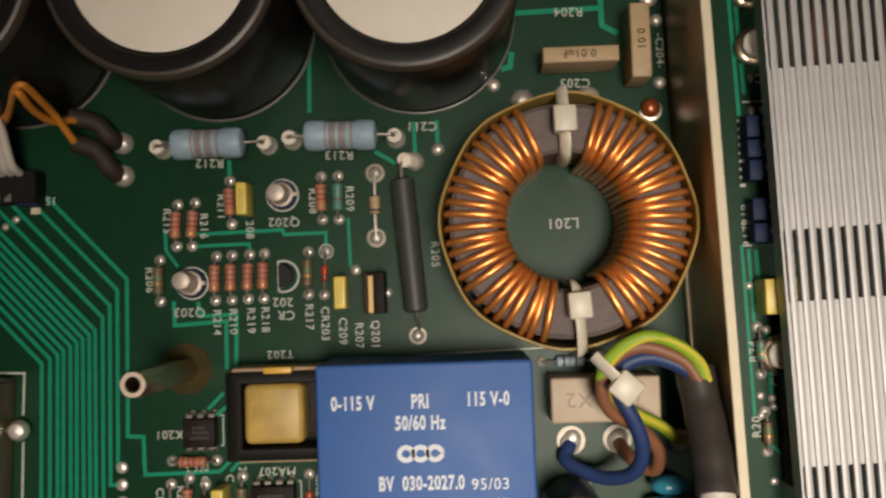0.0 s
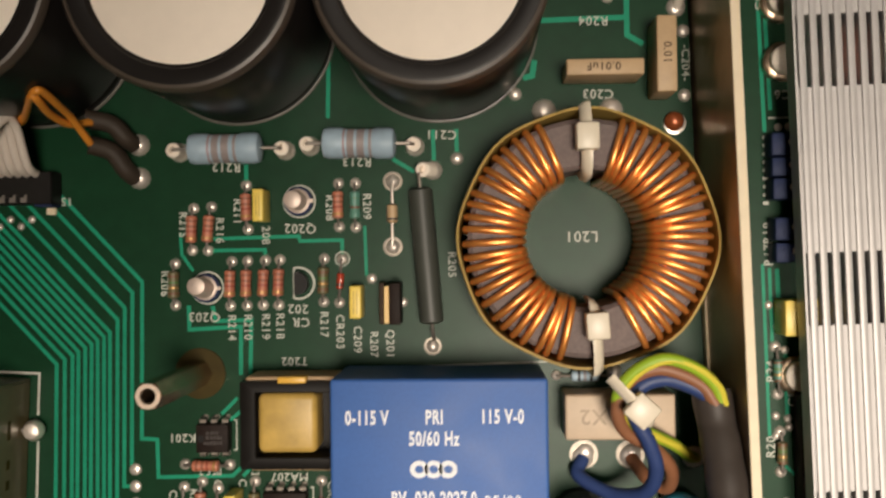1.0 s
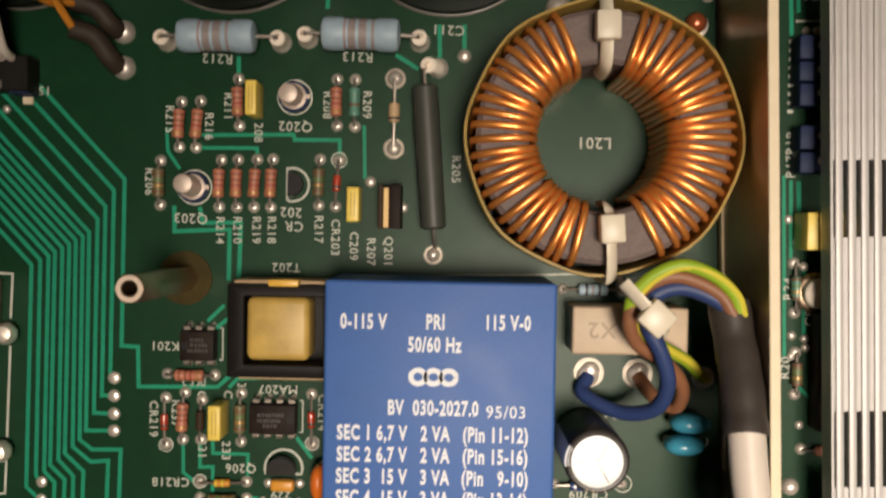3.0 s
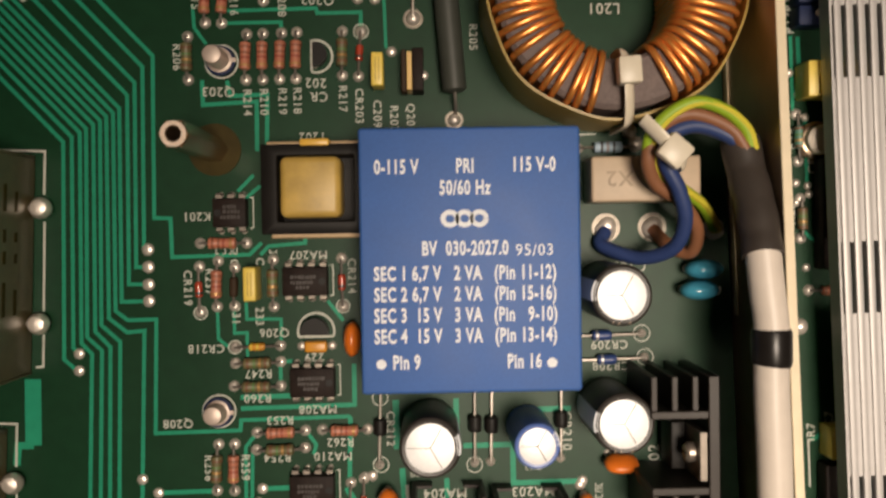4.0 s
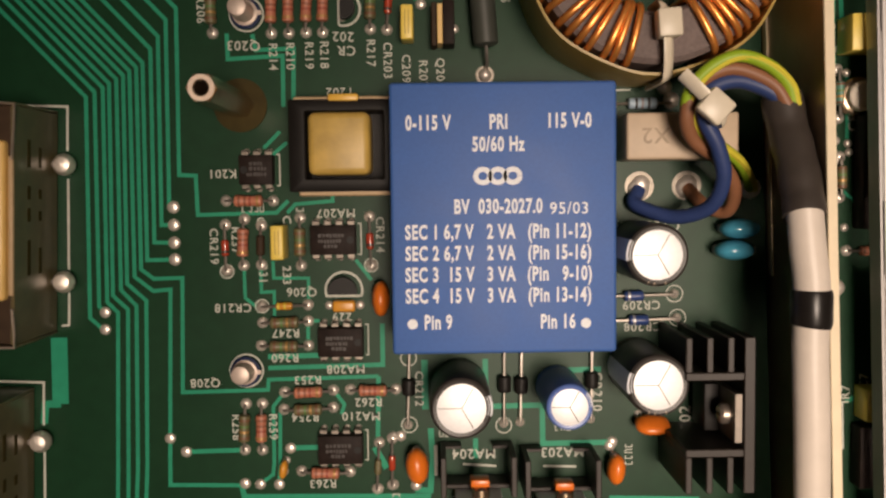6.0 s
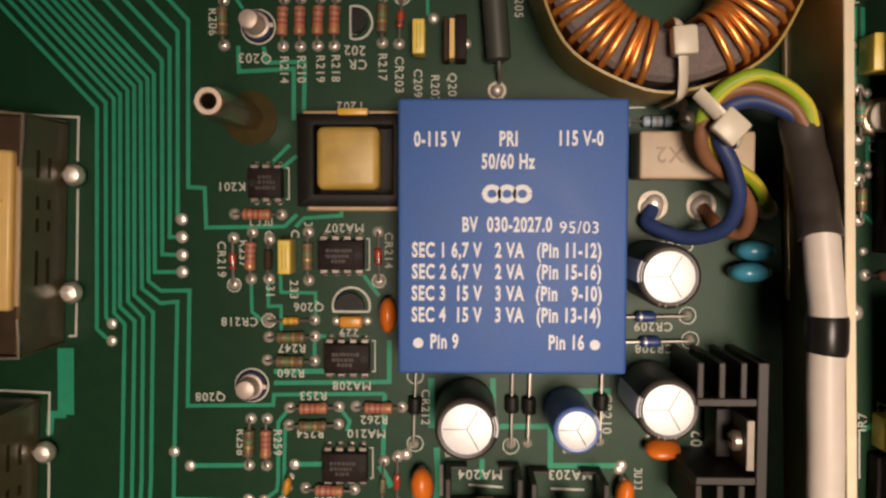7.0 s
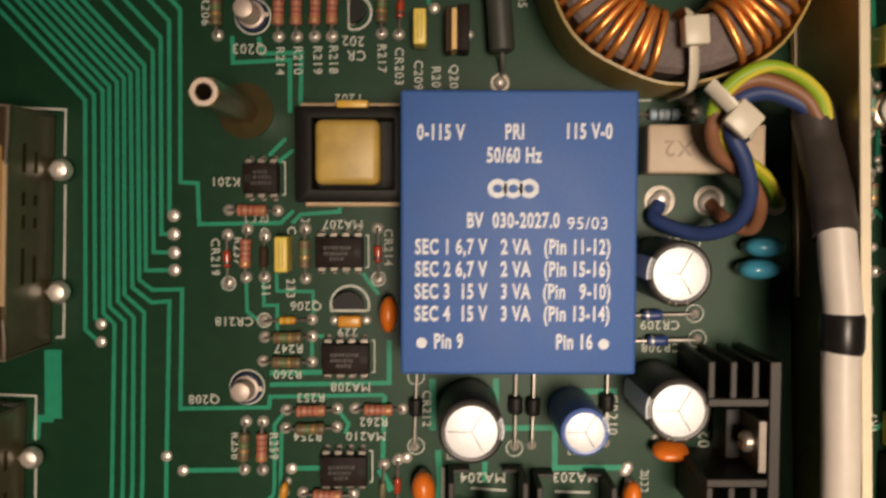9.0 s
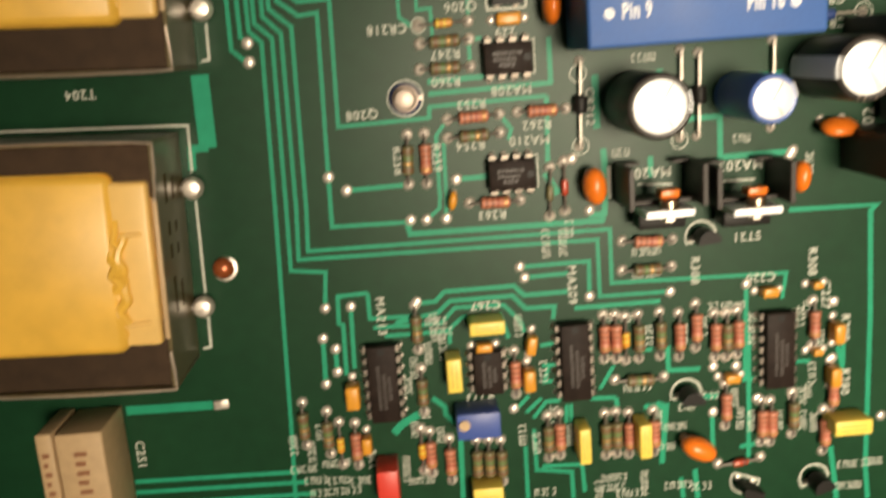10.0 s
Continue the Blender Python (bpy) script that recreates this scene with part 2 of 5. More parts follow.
# ---- the room and the bench ----
def slab(name, label, category, dims, material):
    ob = part(name, box(B(), *dims), material, smooth=False)
    return tagged(ob, label, category, kind="structure")


slab("floor", "worn brown wooden bench top under the open chassis", "bench", (-1000, 1000, -1000, 1000, -40, -14), BENCH)
# unseen shell of ceiling and walls, added for bounced light and reflections
slab("ceiling", "unseen room ceiling, added to bounce light", "ceiling", (-1000, 1000, -1000, 1000, 1600, 1640), PLASTER)
slab("wall_north", "unseen room wall, added to bounce light", "wall", (-1000, 1000, 1000, 1040, -40, 1600), PLASTER)
slab("wall_south", "unseen room wall, added to bounce light", "wall", (-1000, 1000, -1040, -1000, -40, 1600), PLASTER)
slab("wall_east", "unseen room wall, added to bounce light", "wall", (1000, 1040, -1000, 1000, -40, 1600), PLASTER)
slab("wall_west", "unseen room wall, added to bounce light", "wall", (-1040, -1000, -1000, 1000, -40, 1600), PLASTER)
slab("chassis_floor", "folded aluminium chassis pan under the circuit boards", "chassis", (-190, 150, -170, 190, -12, -9), WALLMETAL)

# ---- circuit boards ----
RX = 59.5
SKEW = 0.033  # the divider runs a little askew


def edge_x(y, off):
    return RX + off + SKEW * (10 - y)


board = part("ground", prism(B(), [(-180, -165), (edge_x(-165, -0.6), -165), (edge_x(185, -0.6), 185), (-180, 185)], -1.6, 0), MASK, smooth=False)
tagged(board, "green fibreglass circuit board with traces and white markings", "circuit board", kind="structure")
side_board = part("circuit_board", prism(B(), [(edge_x(-165, 2.4), -165), (145, -165), (145, 185), (edge_x(185, 2.4), 185)], 2.2, 3.8), MASK, smooth=False)
tagged(side_board, "narrow green circuit board beyond the metal divider", "circuit board", kind="structure")
divider = thing("divider_panel", "upright aluminium divider sheet with a pale cream edge", "divider", (RX + 0.9, 10), z=-9, rot=1.9)
part("sheet", box(B(), -0.75, 0.75, -175, 175, 0, 38.4, 0.2, 1), WALLMETAL, divider, smooth=False)
part("edge_strip", box(B(), -0.95, 0.95, -175, 175, 38.5, 39.2, 0.15, 1), EDGE, divider, "pale cream top edge", smooth=False)


TRACKS = []


def trace(pts, w=1.0, on=None, z=0.0):
    """One masked copper track on the board."""
    bm = B()
    p = [Vector(q) for q in pts]
    left, right = [], []
    for i, q in enumerate(p):
        a = (q - p[i - 1]).normalized() if i else (p[1] - q).normalized()
        b = (p[i + 1] - q).normalized() if i < len(p) - 1 else a
        n = Vector((-a.y - b.y, a.x + b.x))
        n = n.normalized() if n.length > 1e-6 else Vector((-a.y, a.x))
        k = min(1.8, 1 / max(0.4, n.dot(Vector((-a.y, a.x)))))
        left.append(q + n * w / 2 * k)
        right.append(q - n * w / 2 * k)
    TRACKS.append(w)
    top = 0.03 + 0.0004 * len(TRACKS)
    for i in range(len(p) - 1):
        vs = [bm.verts.new((v.x, v.y, zz)) for zz in (z + 0.004, z + top) for v in (right[i], right[i + 1], left[i + 1], left[i])]
        for f in ((4, 5, 6, 7), (0, 1, 5, 4), (2, 3, 7, 6), (0, 4, 7, 3), (1, 2, 6, 5)):
            bm.faces.new([vs[j] for j in f])
    return part("trace", bm, TRACE, on or board, smooth=False)


def marking(text, at, h=2.1, rot=180.0, on=None, z=0.0, material=None, lift=0.13, wide=1.0, name="marking", bold=0.025):
    c = bpy.data.curves.new("marking", "FONT")
    c.body, c.size, c.align_x, c.align_y = text, h * 1.62 * MM, "CENTER", "CENTER"
    c.extrude, c.space_character, c.offset, c.resolution_u = 0.02 * MM, 1.12, bold * MM, 3
    tmp = bpy.data.objects.new("tmp", c)
    me = bpy.data.meshes.new_from_object(tmp)
    bpy.data.objects.remove(tmp)
    bpy.data.curves.remove(c)
    me.materials.append(material or SILK)
    ob = new(name, me)
    ob.parent = on or board
    ob.location, ob.rotation_euler, ob.scale = (at[0] * MM, at[1] * MM, (z + lift) * MM), (0, 0, radians(rot)), (wide, 1, 1)
    return ob


def ring(at, r, w=0.24, on=None, z=0.0, part_of=360, start=0):
    """A white printed ring or arc."""
    bm = B()
    n = max(8, int(part_of / 10))
    for i in range(n):
        a, b = radians(start + part_of * i / n), radians(start + part_of * (i + 1) / n)
        vs = [bm.verts.new((rr * math.cos(t), rr * math.sin(t), z + 0.12)) for rr, t in ((r, a), (r + w, a), (r + w, b), (r, b))]
        bm.faces.new(vs)
    return part("marking", bm, SILK, on or board, at=(at[0], at[1], 0), smooth=False)


def line(pts, w=0.3, on=None, z=0.0):
    bm = B()
    p = [Vector(q) for q in pts]
    rim = []
    for i, q in enumerate(p):
        u = (q - p[i - 1]).normalized() if i else (p[1] - q).normalized()
        v = (p[i + 1] - q).normalized() if i < len(p) - 1 else u
        n = Vector((-u.y - v.y, u.x + v.x))
        n = n.normalized() if n.length > 1e-6 else Vector((-u.y, u.x))
        k = min(1.8, 1 / max(0.4, n.dot(Vector((-u.y, u.x)))))
        rim.append([bm.verts.new((s.x, s.y, z + 0.125)) for s in (q - n * w / 2 * k, q + n * w / 2 * k)])
    for (e, f), (g, h) in zip(rim, rim[1:]):
        bm.faces.new((e, g, h, f))
    return part("marking", bm, SILK, on or board, smooth=False)


DOMES = {}


def dome(r, h):
    key = (round(r, 2), round(h, 2))
    if key not in DOMES:
        prof = [(r, 0.02)] + [(r * math.cos(a), 0.02 + h * math.sin(a)) for a in (0.3, 0.65, 1.0, 1.3)] + [(0, 0.02 + h)]
        DOMES[key] = mesh_of("solder_joint", lathe(B(), prof, 12), SOLDER)
    return DOMES[key]


def joint(at, r=1.1, h=0.7, parent=None, name="solder_joint", z=0.0):
    return part(name, dome(r, h), SOLDER, parent or board, at=(at[0], at[1], z))


# ---- the blue mains transformer ----
tx = thing("mains_transformer", "blue potted mains transformer with white printed ratings", "transformer", (0, 0))
TZ = 22.8
case = part("case", box(B(), -21.95, 21.95, -26.4, 26.4, 0.6, TZ, 0.7, 3), BLUE, tx)
for px, py in ((-17, 24), (17, 24), (-17, -24), (17, -24), (0, -24)):
    part("pin", box(B(), px - 0.5, px + 0.5, py - 0.5, py + 0.5, -1.5, 0.7), LEAD, tx)


def stamp(text, at, h, wide=0.8, bold=0.13):
    return marking(text, at, h * 1.04, 0, case, TZ, PRINT, 0.03, wide, "print", bold)


stamp("0-115 V", (-14.5, 18.5), 2.3, 0.63)
stamp("PRI", (-0.9, 18.6), 2.3, 0.63)
stamp("115 V-0", (12.7, 18.7), 2.3, 0.63)
stamp("50/60 Hz", (-1.0, 14.3), 2.3, 0.63)
stamp("BV  030-2027.0", (-1.1, 2.3), 2.3, 0.63)
stamp("95/03", (12.7, 1.8), 1.9, 0.95, 0.03)
for i, (a, b, c) in enumerate((("SEC 1 6,7 V", "2 VA", "(Pin 11-12)"), ("SEC 2 6,7 V", "2 VA", "(Pin 15-16)"), ("SEC 3  15 V", "3 VA", "(Pin   9-10)"), ("SEC 4  15 V", "3 VA", "(Pin 13-14)"))):
    y = -2.6 - i * 4.15
    stamp(a, (-12.6, y), 2.3, 0.63)
    stamp(b, (-0.6, y), 2.3, 0.63)
    stamp(c, (10.8, y), 2.3, 0.63)
stamp("Pin 9", (-13.0, -20.2), 2.3, 0.63)
stamp("Pin 16", (10.4, -20.3), 2.3, 0.63)
for q in ((-18.0, -20.4), (15.9, -20.6)):
    part("print", lathe(B(), [(1.0, 0.0), (1.0, 0.04), (0, 0.04)], 20), PRINT, case, at=(q[0], q[1], TZ + 0.01))
# plain mark of three rounded loops
mx, my = (-1.1, 8.3)


def ribbon(pts, w):
    """A flat inked stroke on the transformer's top."""
    one, two = [], []
    for i, p in enumerate(pts):
        q, r = pts[max(i - 1, 0)], pts[min(i + 1, len(pts) - 1)]
        dx, dy = r[0] - q[0], r[1] - q[1]
        n = math.hypot(dx, dy)
        one.append((p[0] - dy / n * w / 2, p[1] + dx / n * w / 2))
        two.append((p[0] + dy / n * w / 2, p[1] - dx / n * w / 2))
    for i in range(len(pts) - 1):
        part("print", prism(B(), [one[i], two[i], two[i + 1], one[i + 1]], TZ + 0.005, TZ + 0.03), PRINT, case, smooth=False)


for cx in (-2.9, 0.0, 2.9):
    ribbon([(mx + cx + 1.4 * math.cos(radians(k)), my + 1.3 * math.sin(radians(k))) for k in range(0, 361, 30)], 1.0)

line([(-21.3, 25.6), (29.6, 27.1)], 0.35)
# ---- the toroidal choke ----
tc = (30.5, 54.3)
choke = thing("toroidal_choke", "toroidal choke with bright enamelled copper turns in an amber cup", "inductor", tc)
bm = B()
prof = [(25.6, 0.2), (26.6, 0.2), (26.7, 18.5), (26.5, 19.6), (26.0, 19.7), (25.9, 18.5), (25.6, 1.0), (25.6, 0.2)]
lathe(bm, prof, 64)
for v in bm.verts:
    a = math.atan2(v.co.y, v.co.x)
    k = 1 + 0.011 * math.cos(8 * a + 0.4) + 0.004 * math.cos(3 * a + 1.1)
    v.co.x, v.co.y = v.co.x * k, v.co.y * k
part("cup", bm, CUP, choke)
part("core", lathe(B(), [(14.2, 1.2), (24.2, 1.2), (24.4, 18.6), (23.4, 19.6), (15.0, 19.6), (14.2, 18.6), (14.2, 1.2)], 64), CORE, choke)
bm = B()
loop = [(12.9, 1.0), (12.9, 15.0), (13.2, 18.0), (14.3, 20.2), (16.2, 21.1), (19.6, 21.3), (22.9, 20.7), (24.5, 19.2), (24.95, 16.5), (24.95, 1.0)]
loop = [(p.x, 0, p.y) for p in (Vector(q) for q in loop)]
turn_mesh = mesh_of("winding_turn", tube(bm, bend(loop, 4), 0.73, 10), COPPER)
for a0, a1, n in ((113, 257, 24), (-61, 73, 23)):
    for i in range(n):
        a = a0 + (a1 - a0) * i / (n - 1) + random.uniform(-0.7, 0.7)
        t = part("winding_turn", turn_mesh, COPPER, choke, rot=a)
        t.rotation_euler = (radians(random.uniform(-1.2, 1.2)), 0, radians(a))
for a, hr in ((91, 20.2), (-86, 17.4)):
    tie = part("cable_tie", tube(B(), bend([(13.0, 0, 12), (13.2, 0, 19.5), (15.0, 0, 22.0), (19, 0, 22.6), (23, 0, 22.2), (26.2, 0, 20.6), (27.3, 0, 18.5), (27.3, 0, 6)], 4), 1.45, 8, 0.4), NYLON, choke, "white nylon strap", rot=a)
    part("head", box(B(), hr - 2.7, hr + 2.7, -2.3, 2.3, 21.6, 25.4, 0.5, 2), NYLON, tie)
marking("L201", (31.6, 55.1))

# ---- large can capacitors ----
def can(at):
    ob = thing("can_capacitor", "large black-sleeved can capacitor with a cream disc on top", "capacitor", at, group="large can capacitors")
    H = 43.0
    part("sleeve", lathe(B(), [(0, 0.1), (21.3, 0.1), (21.8, 1.0), (21.8, 3.0), (21.5, 3.6), (21.8, 4.4), (21.95, H - 1.6), (21.5, H - 0.9), (20.9, H - 0.2), (20.2, H - 0.1), (17.9, H - 0.5), (17.3, H - 1.3), (0, H - 1.6)], 72), SLEEVE, ob)
    part("lip", lathe(B(), [(20.9, H - 0.15), (21.5, H - 0.35), (22.05, H - 1.2), (22.1, H - 2.2), (21.7, H - 2.6)], 72), LIP, ob)
    part("base_rim", lathe(B(), [(21.3, 0.4), (22.1, 0.3), (22.25, 0.8), (22.0, 1.2), (21.3, 1.3)], 72), SLEEVE_EDGE, ob)
    part("disc", lathe(B(), [(0, H - 1.5), (16.9, H - 1.5), (17.0, H - 1.1), (16.7, H - 0.95), (0, H - 0.9)], 64), CREAM, ob, "flat cream insulating disc")
    return ob


ca = (-45.6, 103.3)
cb = (0.1, 103.2)
first = can(ca)
copy_thing(first, pose(cb[0] * MM, cb[1] * MM, 0, 0, 0, 40))
copy_thing(first, pose((2 * ca[0] - cb[0]) * MM, (2 * ca[1] - cb[1]) * MM, 0, 0, 0, 15))

# ---- laminated transformers with yellow coils ----
def coil_transformer(at):
    """Its origin is the board under the corner of the core that points to the right and down."""
    ob = thing("coil_transformer", "open transformer with a yellow taped coil and dark core", "transformer", at, group="yellow coil transformers")
    H, L, Wd = 20.5, 70.0, 48.5
    bm = B()
    box(bm, -L, -1.0, 0.6, 14.0, 0.8, H - 1.2, 0.3, 1)
    box(bm, -L, -1.0, Wd - 10.5, Wd - 0.6, 0.8, H - 1.2, 0.3, 1)
    box(bm, -L, -9.0, 12.0, Wd - 10.0, 0.8, 9.0)
    part("core", bm, BAKED, ob)
    part("clamp", box(B(), -L, 0.0, 0.0, 0.5, 0.4, H, 0.1, 1), VARNISH, ob)
    part("clamp", box(B(), -L, 0.0, Wd - 0.5, Wd, 0.4, H, 0.1, 1), VARNISH, ob)
    part("side_plate", box(B(), -0.9, -0.1, 0.6, Wd - 0.6, 0.4, H - 0.4, 0.1, 1), VARNISH, ob)
    bm = box(B(), -L, -8.0, 8.2, Wd - 5.6, 9.0, H + 2.0, 2.0, 4)
    for v in bm.verts:
        if v.co.z > H:
            v.co.z += 0.35 * math.sin(v.co.x * 0.9) + 0.9 * (1 - ((v.co.y - 22) / 15) ** 2)
    part("coil", bm, TAPE, ob, "yellow polyester tape round the coil")
    part("tape_end", box(B(), -11.5, -1.7, 9.4, Wd - 7.4, 8.0, H + 0.6, 0.9, 3), TAPE_PALE, ob)
    for k, (y0, y1, r) in enumerate(((11.5, 20.5, 0.8), (14.0, 23.5, 1.1), (19.0, 28.5, 1.3), (22.0, 31.5, 0.9), (26.0, 34.0, 0.7))):
        n = 7
        pts = [(-9.2 + (1.3 * k) % 2.1 + random.uniform(-0.8, 0.8), y0 + (y1 - y0) * i / (n - 1), H + 0.2 + 0.9 * math.sin(math.pi * i / (n - 1)) + random.uniform(-0.1, 0.1)) for i in range(n)]
        part("tape_fold", tube(B(), bend(pts, 3), r, 8), TAPE, ob)
    for y in (13.8, 31.0):
        tube_bm = tube(B(), [(-11.0, y + 0.2, H + 0.5), (-7.5, y, H + 0.75), (-3.4, y + 0.4, H + 0.5)], 0.55, 6)
        part("tape_crease", tube_bm, TAPE_PALE, ob)
    rim = [(-L, 0.2), (-40, 0.0), (-18, -0.1), (-4, 0.1), (0.1, 0.3), (0.0, 3.5), (-0.4, 8.0)]
    part("clamp_edge", tube(B(), [(x, y, H + 0.05) for x, y in rim], 0.32, 6), STEEL, ob, "bright sheet edge")
    part("clamp_edge", tube(B(), [(x, Wd - y * 1.4, H + 0.05) for x, y in rim], 0.32, 6), STEEL, ob, "bright sheet edge")
    part("bobbin_rib", box(B(), -1.2, -0.2, 10.5, Wd - 10.5, 12.0, H + 0.1, 0.3, 2), TAN, ob, "pale bobbin edge")
    for y in (11.6, 37.0):
        lug = part("lug", tube(B(), [(-1.2, y, 3.2), (1.6, y, 3.0), (2.0, y, 1.6), (2.0, y, -1.0)], 0.7, 8), LEAD, ob)
        part("solder_ball", lathe(B(), [(0, -2.3), (1.5, -1.9), (2.3, -0.6), (2.4, 0.6), (1.7, 1.8), (0, 2.4)], 16, at=(2.2, y, 2.3)), SOLDER, lug)
    for k, (x, w) in enumerate(((6.0, 9.0), (17.0, 3.4), (21.5, 3.4), (28.0, 7.0))):
        part("print", box(B(), -0.1, -0.04, 8 + x, 8 + x + w * 0.8, 13.2, 14.6), OLIVEBROWN, ob)
        part("print", box(B(), -0.1, -0.04, 8 + x, 8 + x + w * 0.6, 8.2, 9.6), OLIVEBROWN, ob)
    return ob


lower = (-104.5, -85.1)
upper = (-96.9, -24.6)
low_tr = coil_transformer(lower)
low_tr.rotation_euler = (0, 0, radians(-2.4))
copy_thing(low_tr, pose(upper[0] * MM, upper[1] * MM, 0, 0, 0, -2.4))
# the printed stretch between the lugs stands in for a thin silver wire
for o in (lower, upper):
    turn = Matrix.Rotation(radians(-2.4), 2)
    for pts in (((-60, 49.6), (1.9, 49.6), (1.9, 40)), ((2.1, 34), (2.3, 14)), ((2.4, 9), (2.4, 1.8), (0.8, 1.6))):
        line([Vector(o) + turn @ Vector(p) for p in pts], 0.5)

# ---- ferrite transformer beside the blue one ----
t0, t1 = (-43.1, 5.7), (-20.3, 24.5)
ferr = thing("pulse_transformer", "small black ferrite transformer with a yellow taped coil", "transformer", ((t0[0] + t1[0]) / 2, (t0[1] + t1[1]) / 2))
fw, fh = (t1[0] - t0[0]) / 2, (t1[1] - t0[1]) / 2
bm = B()
outer = [(-fw, -fh), (fw, -fh), (fw, fh), (-fw, fh)]
inner_edge = [(-fw + 3.4, -fh + 2.6), (fw - 3.4, -fh + 2.6), (fw - 3.4, fh - 2.4), (-fw + 3.4, fh - 2.4)]
loops = [[bm.verts.new((x, y, z)) for x, y in q] for q, z in ((outer, 1.0), (outer, 12.5), (inner_edge, 12.5), (inner_edge, 1.0), (outer, 1.0))]
for p, q in zip(loops, loops[1:]):
    for i in range(4):
        bm.faces.new((p[i], p[(i + 1) % 4], q[(i + 1) % 4], q[i]))
bmesh.ops.remove_doubles(bm, verts=bm.verts, dist=0.001)
bmesh.ops.bevel(bm, geom=[e for e in bm.edges], offset=0.25, segments=1, affect="EDGES")
part("core", bm, BLACK, ferr)
part("bobbin", box(B(), -fw + 3.3, fw - 3.3, -fh + 2.5, fh - 2.3, 0.8, 4.0), BLACK, ferr)
part("foot", box(B(), -fw + 1.5, fw - 1.0, -fh - 0.9, -fh + 0.3, 0.1, 9.5, 0.3, 1), TAN, ferr, "pale edge of the bobbin")
c0, c1 = (-39.3, 9.1), (-26.5, 22.0)
bm = box(B(), c0[0], c1[0], c0[1], c1[1], 3.0, 12.4, 1.5, 4)
bmesh.ops.translate(bm, vec=(-(t0[0] + t1[0]) / 2, -(t0[1] + t1[1]) / 2, 0), verts=bm.verts)
part("coil", bm, COIL_TAPE, ferr, "dull yellow taped coil")
part("foot", box(B(), -fw + 0.8, fw - 1.0, fh - 0.3, fh + 0.8, 0.1, 10.5, 0.3, 1), TAN, ferr, "pale edge of the bobbin")
part("tape_tab", box(B(), -3.2, 3.0, fh - 0.4, fh + 1.1, 9.0, 12.9, 0.4, 2), TAPE, ferr)

# ---- hexagonal pillar ----
hp = (-55.4, 24.7)
pillar = thing("standoff_pillar", "tall hexagonal metal standoff pillar with a threaded hole", "standoff", hp)
bm = B()
hexo = [(2.95 * math.cos(radians(a)), 2.95 * math.sin(radians(a))) for a in range(0, 360, 60)]
ro = [[bm.verts.new((x * s, y * s, z)) for x, y in hexo] for s, z in ((1.0, 0.1), (1.0, 32.0), (0.95, 32.4))]
for a, b in zip(ro, ro[1:]):
    for i in range(6):
        bm.faces.new((a[i], a[(i + 1) % 6], b[(i + 1) % 6], b[i]))
inner = [[bm.verts.new((1.55 * math.cos(radians(a)), 1.55 * math.sin(radians(a)), z)) for a in range(0, 360, 60)] for z in (32.4, 14.0)]
for i in range(6):
    j = (i + 1) % 6
    bm.faces.new((ro[2][i], ro[2][j], inner[0][j], inner[0][i]))
    bm.faces.new((inner[0][i], inner[0][j], inner[1][j], inner[1][i]))
bm.faces.new(inner[1])
bm.faces.new(ro[0][::-1])
part("shaft", bm, BRASS, pillar, smooth=False)
# paler than the shaft: light on the upward end is in the colour
part("rim", lathe(B(), [(1.6, 32.42), (2.45, 32.42), (2.45, 32.55), (1.6, 32.55)], 24), NICKEL, pillar, "end ring, paler colour stands in for caught light")
# dark lining: the shade inside the hole is put into its colour
part("bore_shade_lining", lathe(B(), [(1.45, 14.2), (1.5, 32.2), (1.34, 32.2), (1.3, 14.6), (0, 14.5)], 20), BAKED, pillar, "bore lining, dark colour stands in for shade")
# flat dark brown disc round the foot, given a washer's shape
part("washer", lathe(B(), [(2.0, 0.05), (5.8, 0.05), (5.8, 0.4), (2.0, 0.4)], 40), OLIVEBROWN, pillar, "flat dark brown disc round the pillar foot")

# ---- louvred light grey cover on the side board ----
lx, ly = (74.5, 65.5)
cover = thing("louvred_cover", "light grey ribbed metal cover with rows of vent slots", "cover", (lx, ly), z=3.8, rot=1.9)
rib = mesh_of("rib", box(B(), 0, 1.55, -225, 120, 11.5, 14.2, 0.35, 2), GREYCOVER)
PITCH = 2.47
for i in range(22):
    part("rib", rib, GREYCOVER, cover, at=(i * PITCH, 0, 0))
y_a, y_b = 84.5, 50.8
y_len = y_b - 36.0
step = y_a - y_b + y_len
floors, y_now = [], y_a + 2 * step
while y_now > -160:
    floors.append((max(-160, y_now - (step - y_len)) - ly, min(184, y_now) - ly))
    y_now -= step
for a, b in floors:
    if b > a:
        part("plate", box(B(), -0.2, 22 * PITCH, a, b, 12.6, 13.7), GREYCOVER, cover, smooth=False)
part("side_wall", box(B(), -0.7, -0.25, -225, 118, 9.0, 13.6), GREYCOVER, cover, smooth=False)
part("side_wall", box(B(), 22 * PITCH, 22 * PITCH + 1, -220, 118, 0.1, 14.2), GREYCOVER, cover, smooth=False)
for y in (-215, 100):
    part("post", lathe(B(), [(0, 0.1), (2, 0.1), (2, 11.2), (0, 11.2)], 16, at=(8, y, 0)), STEEL, cover)



# ---- small part kinds ----
rng = random.Random(11)
FADED = surface("faded_chip_print", (0.035, 0.026, 0.022), 0.5, vary=0.3, scale=3000)
def between(p, q):
    p, q = Vector(p), Vector(q)
    return (p + q) / 2, (q - p).length, math.degrees(math.atan2(q.y - p.y, q.x - p.x))


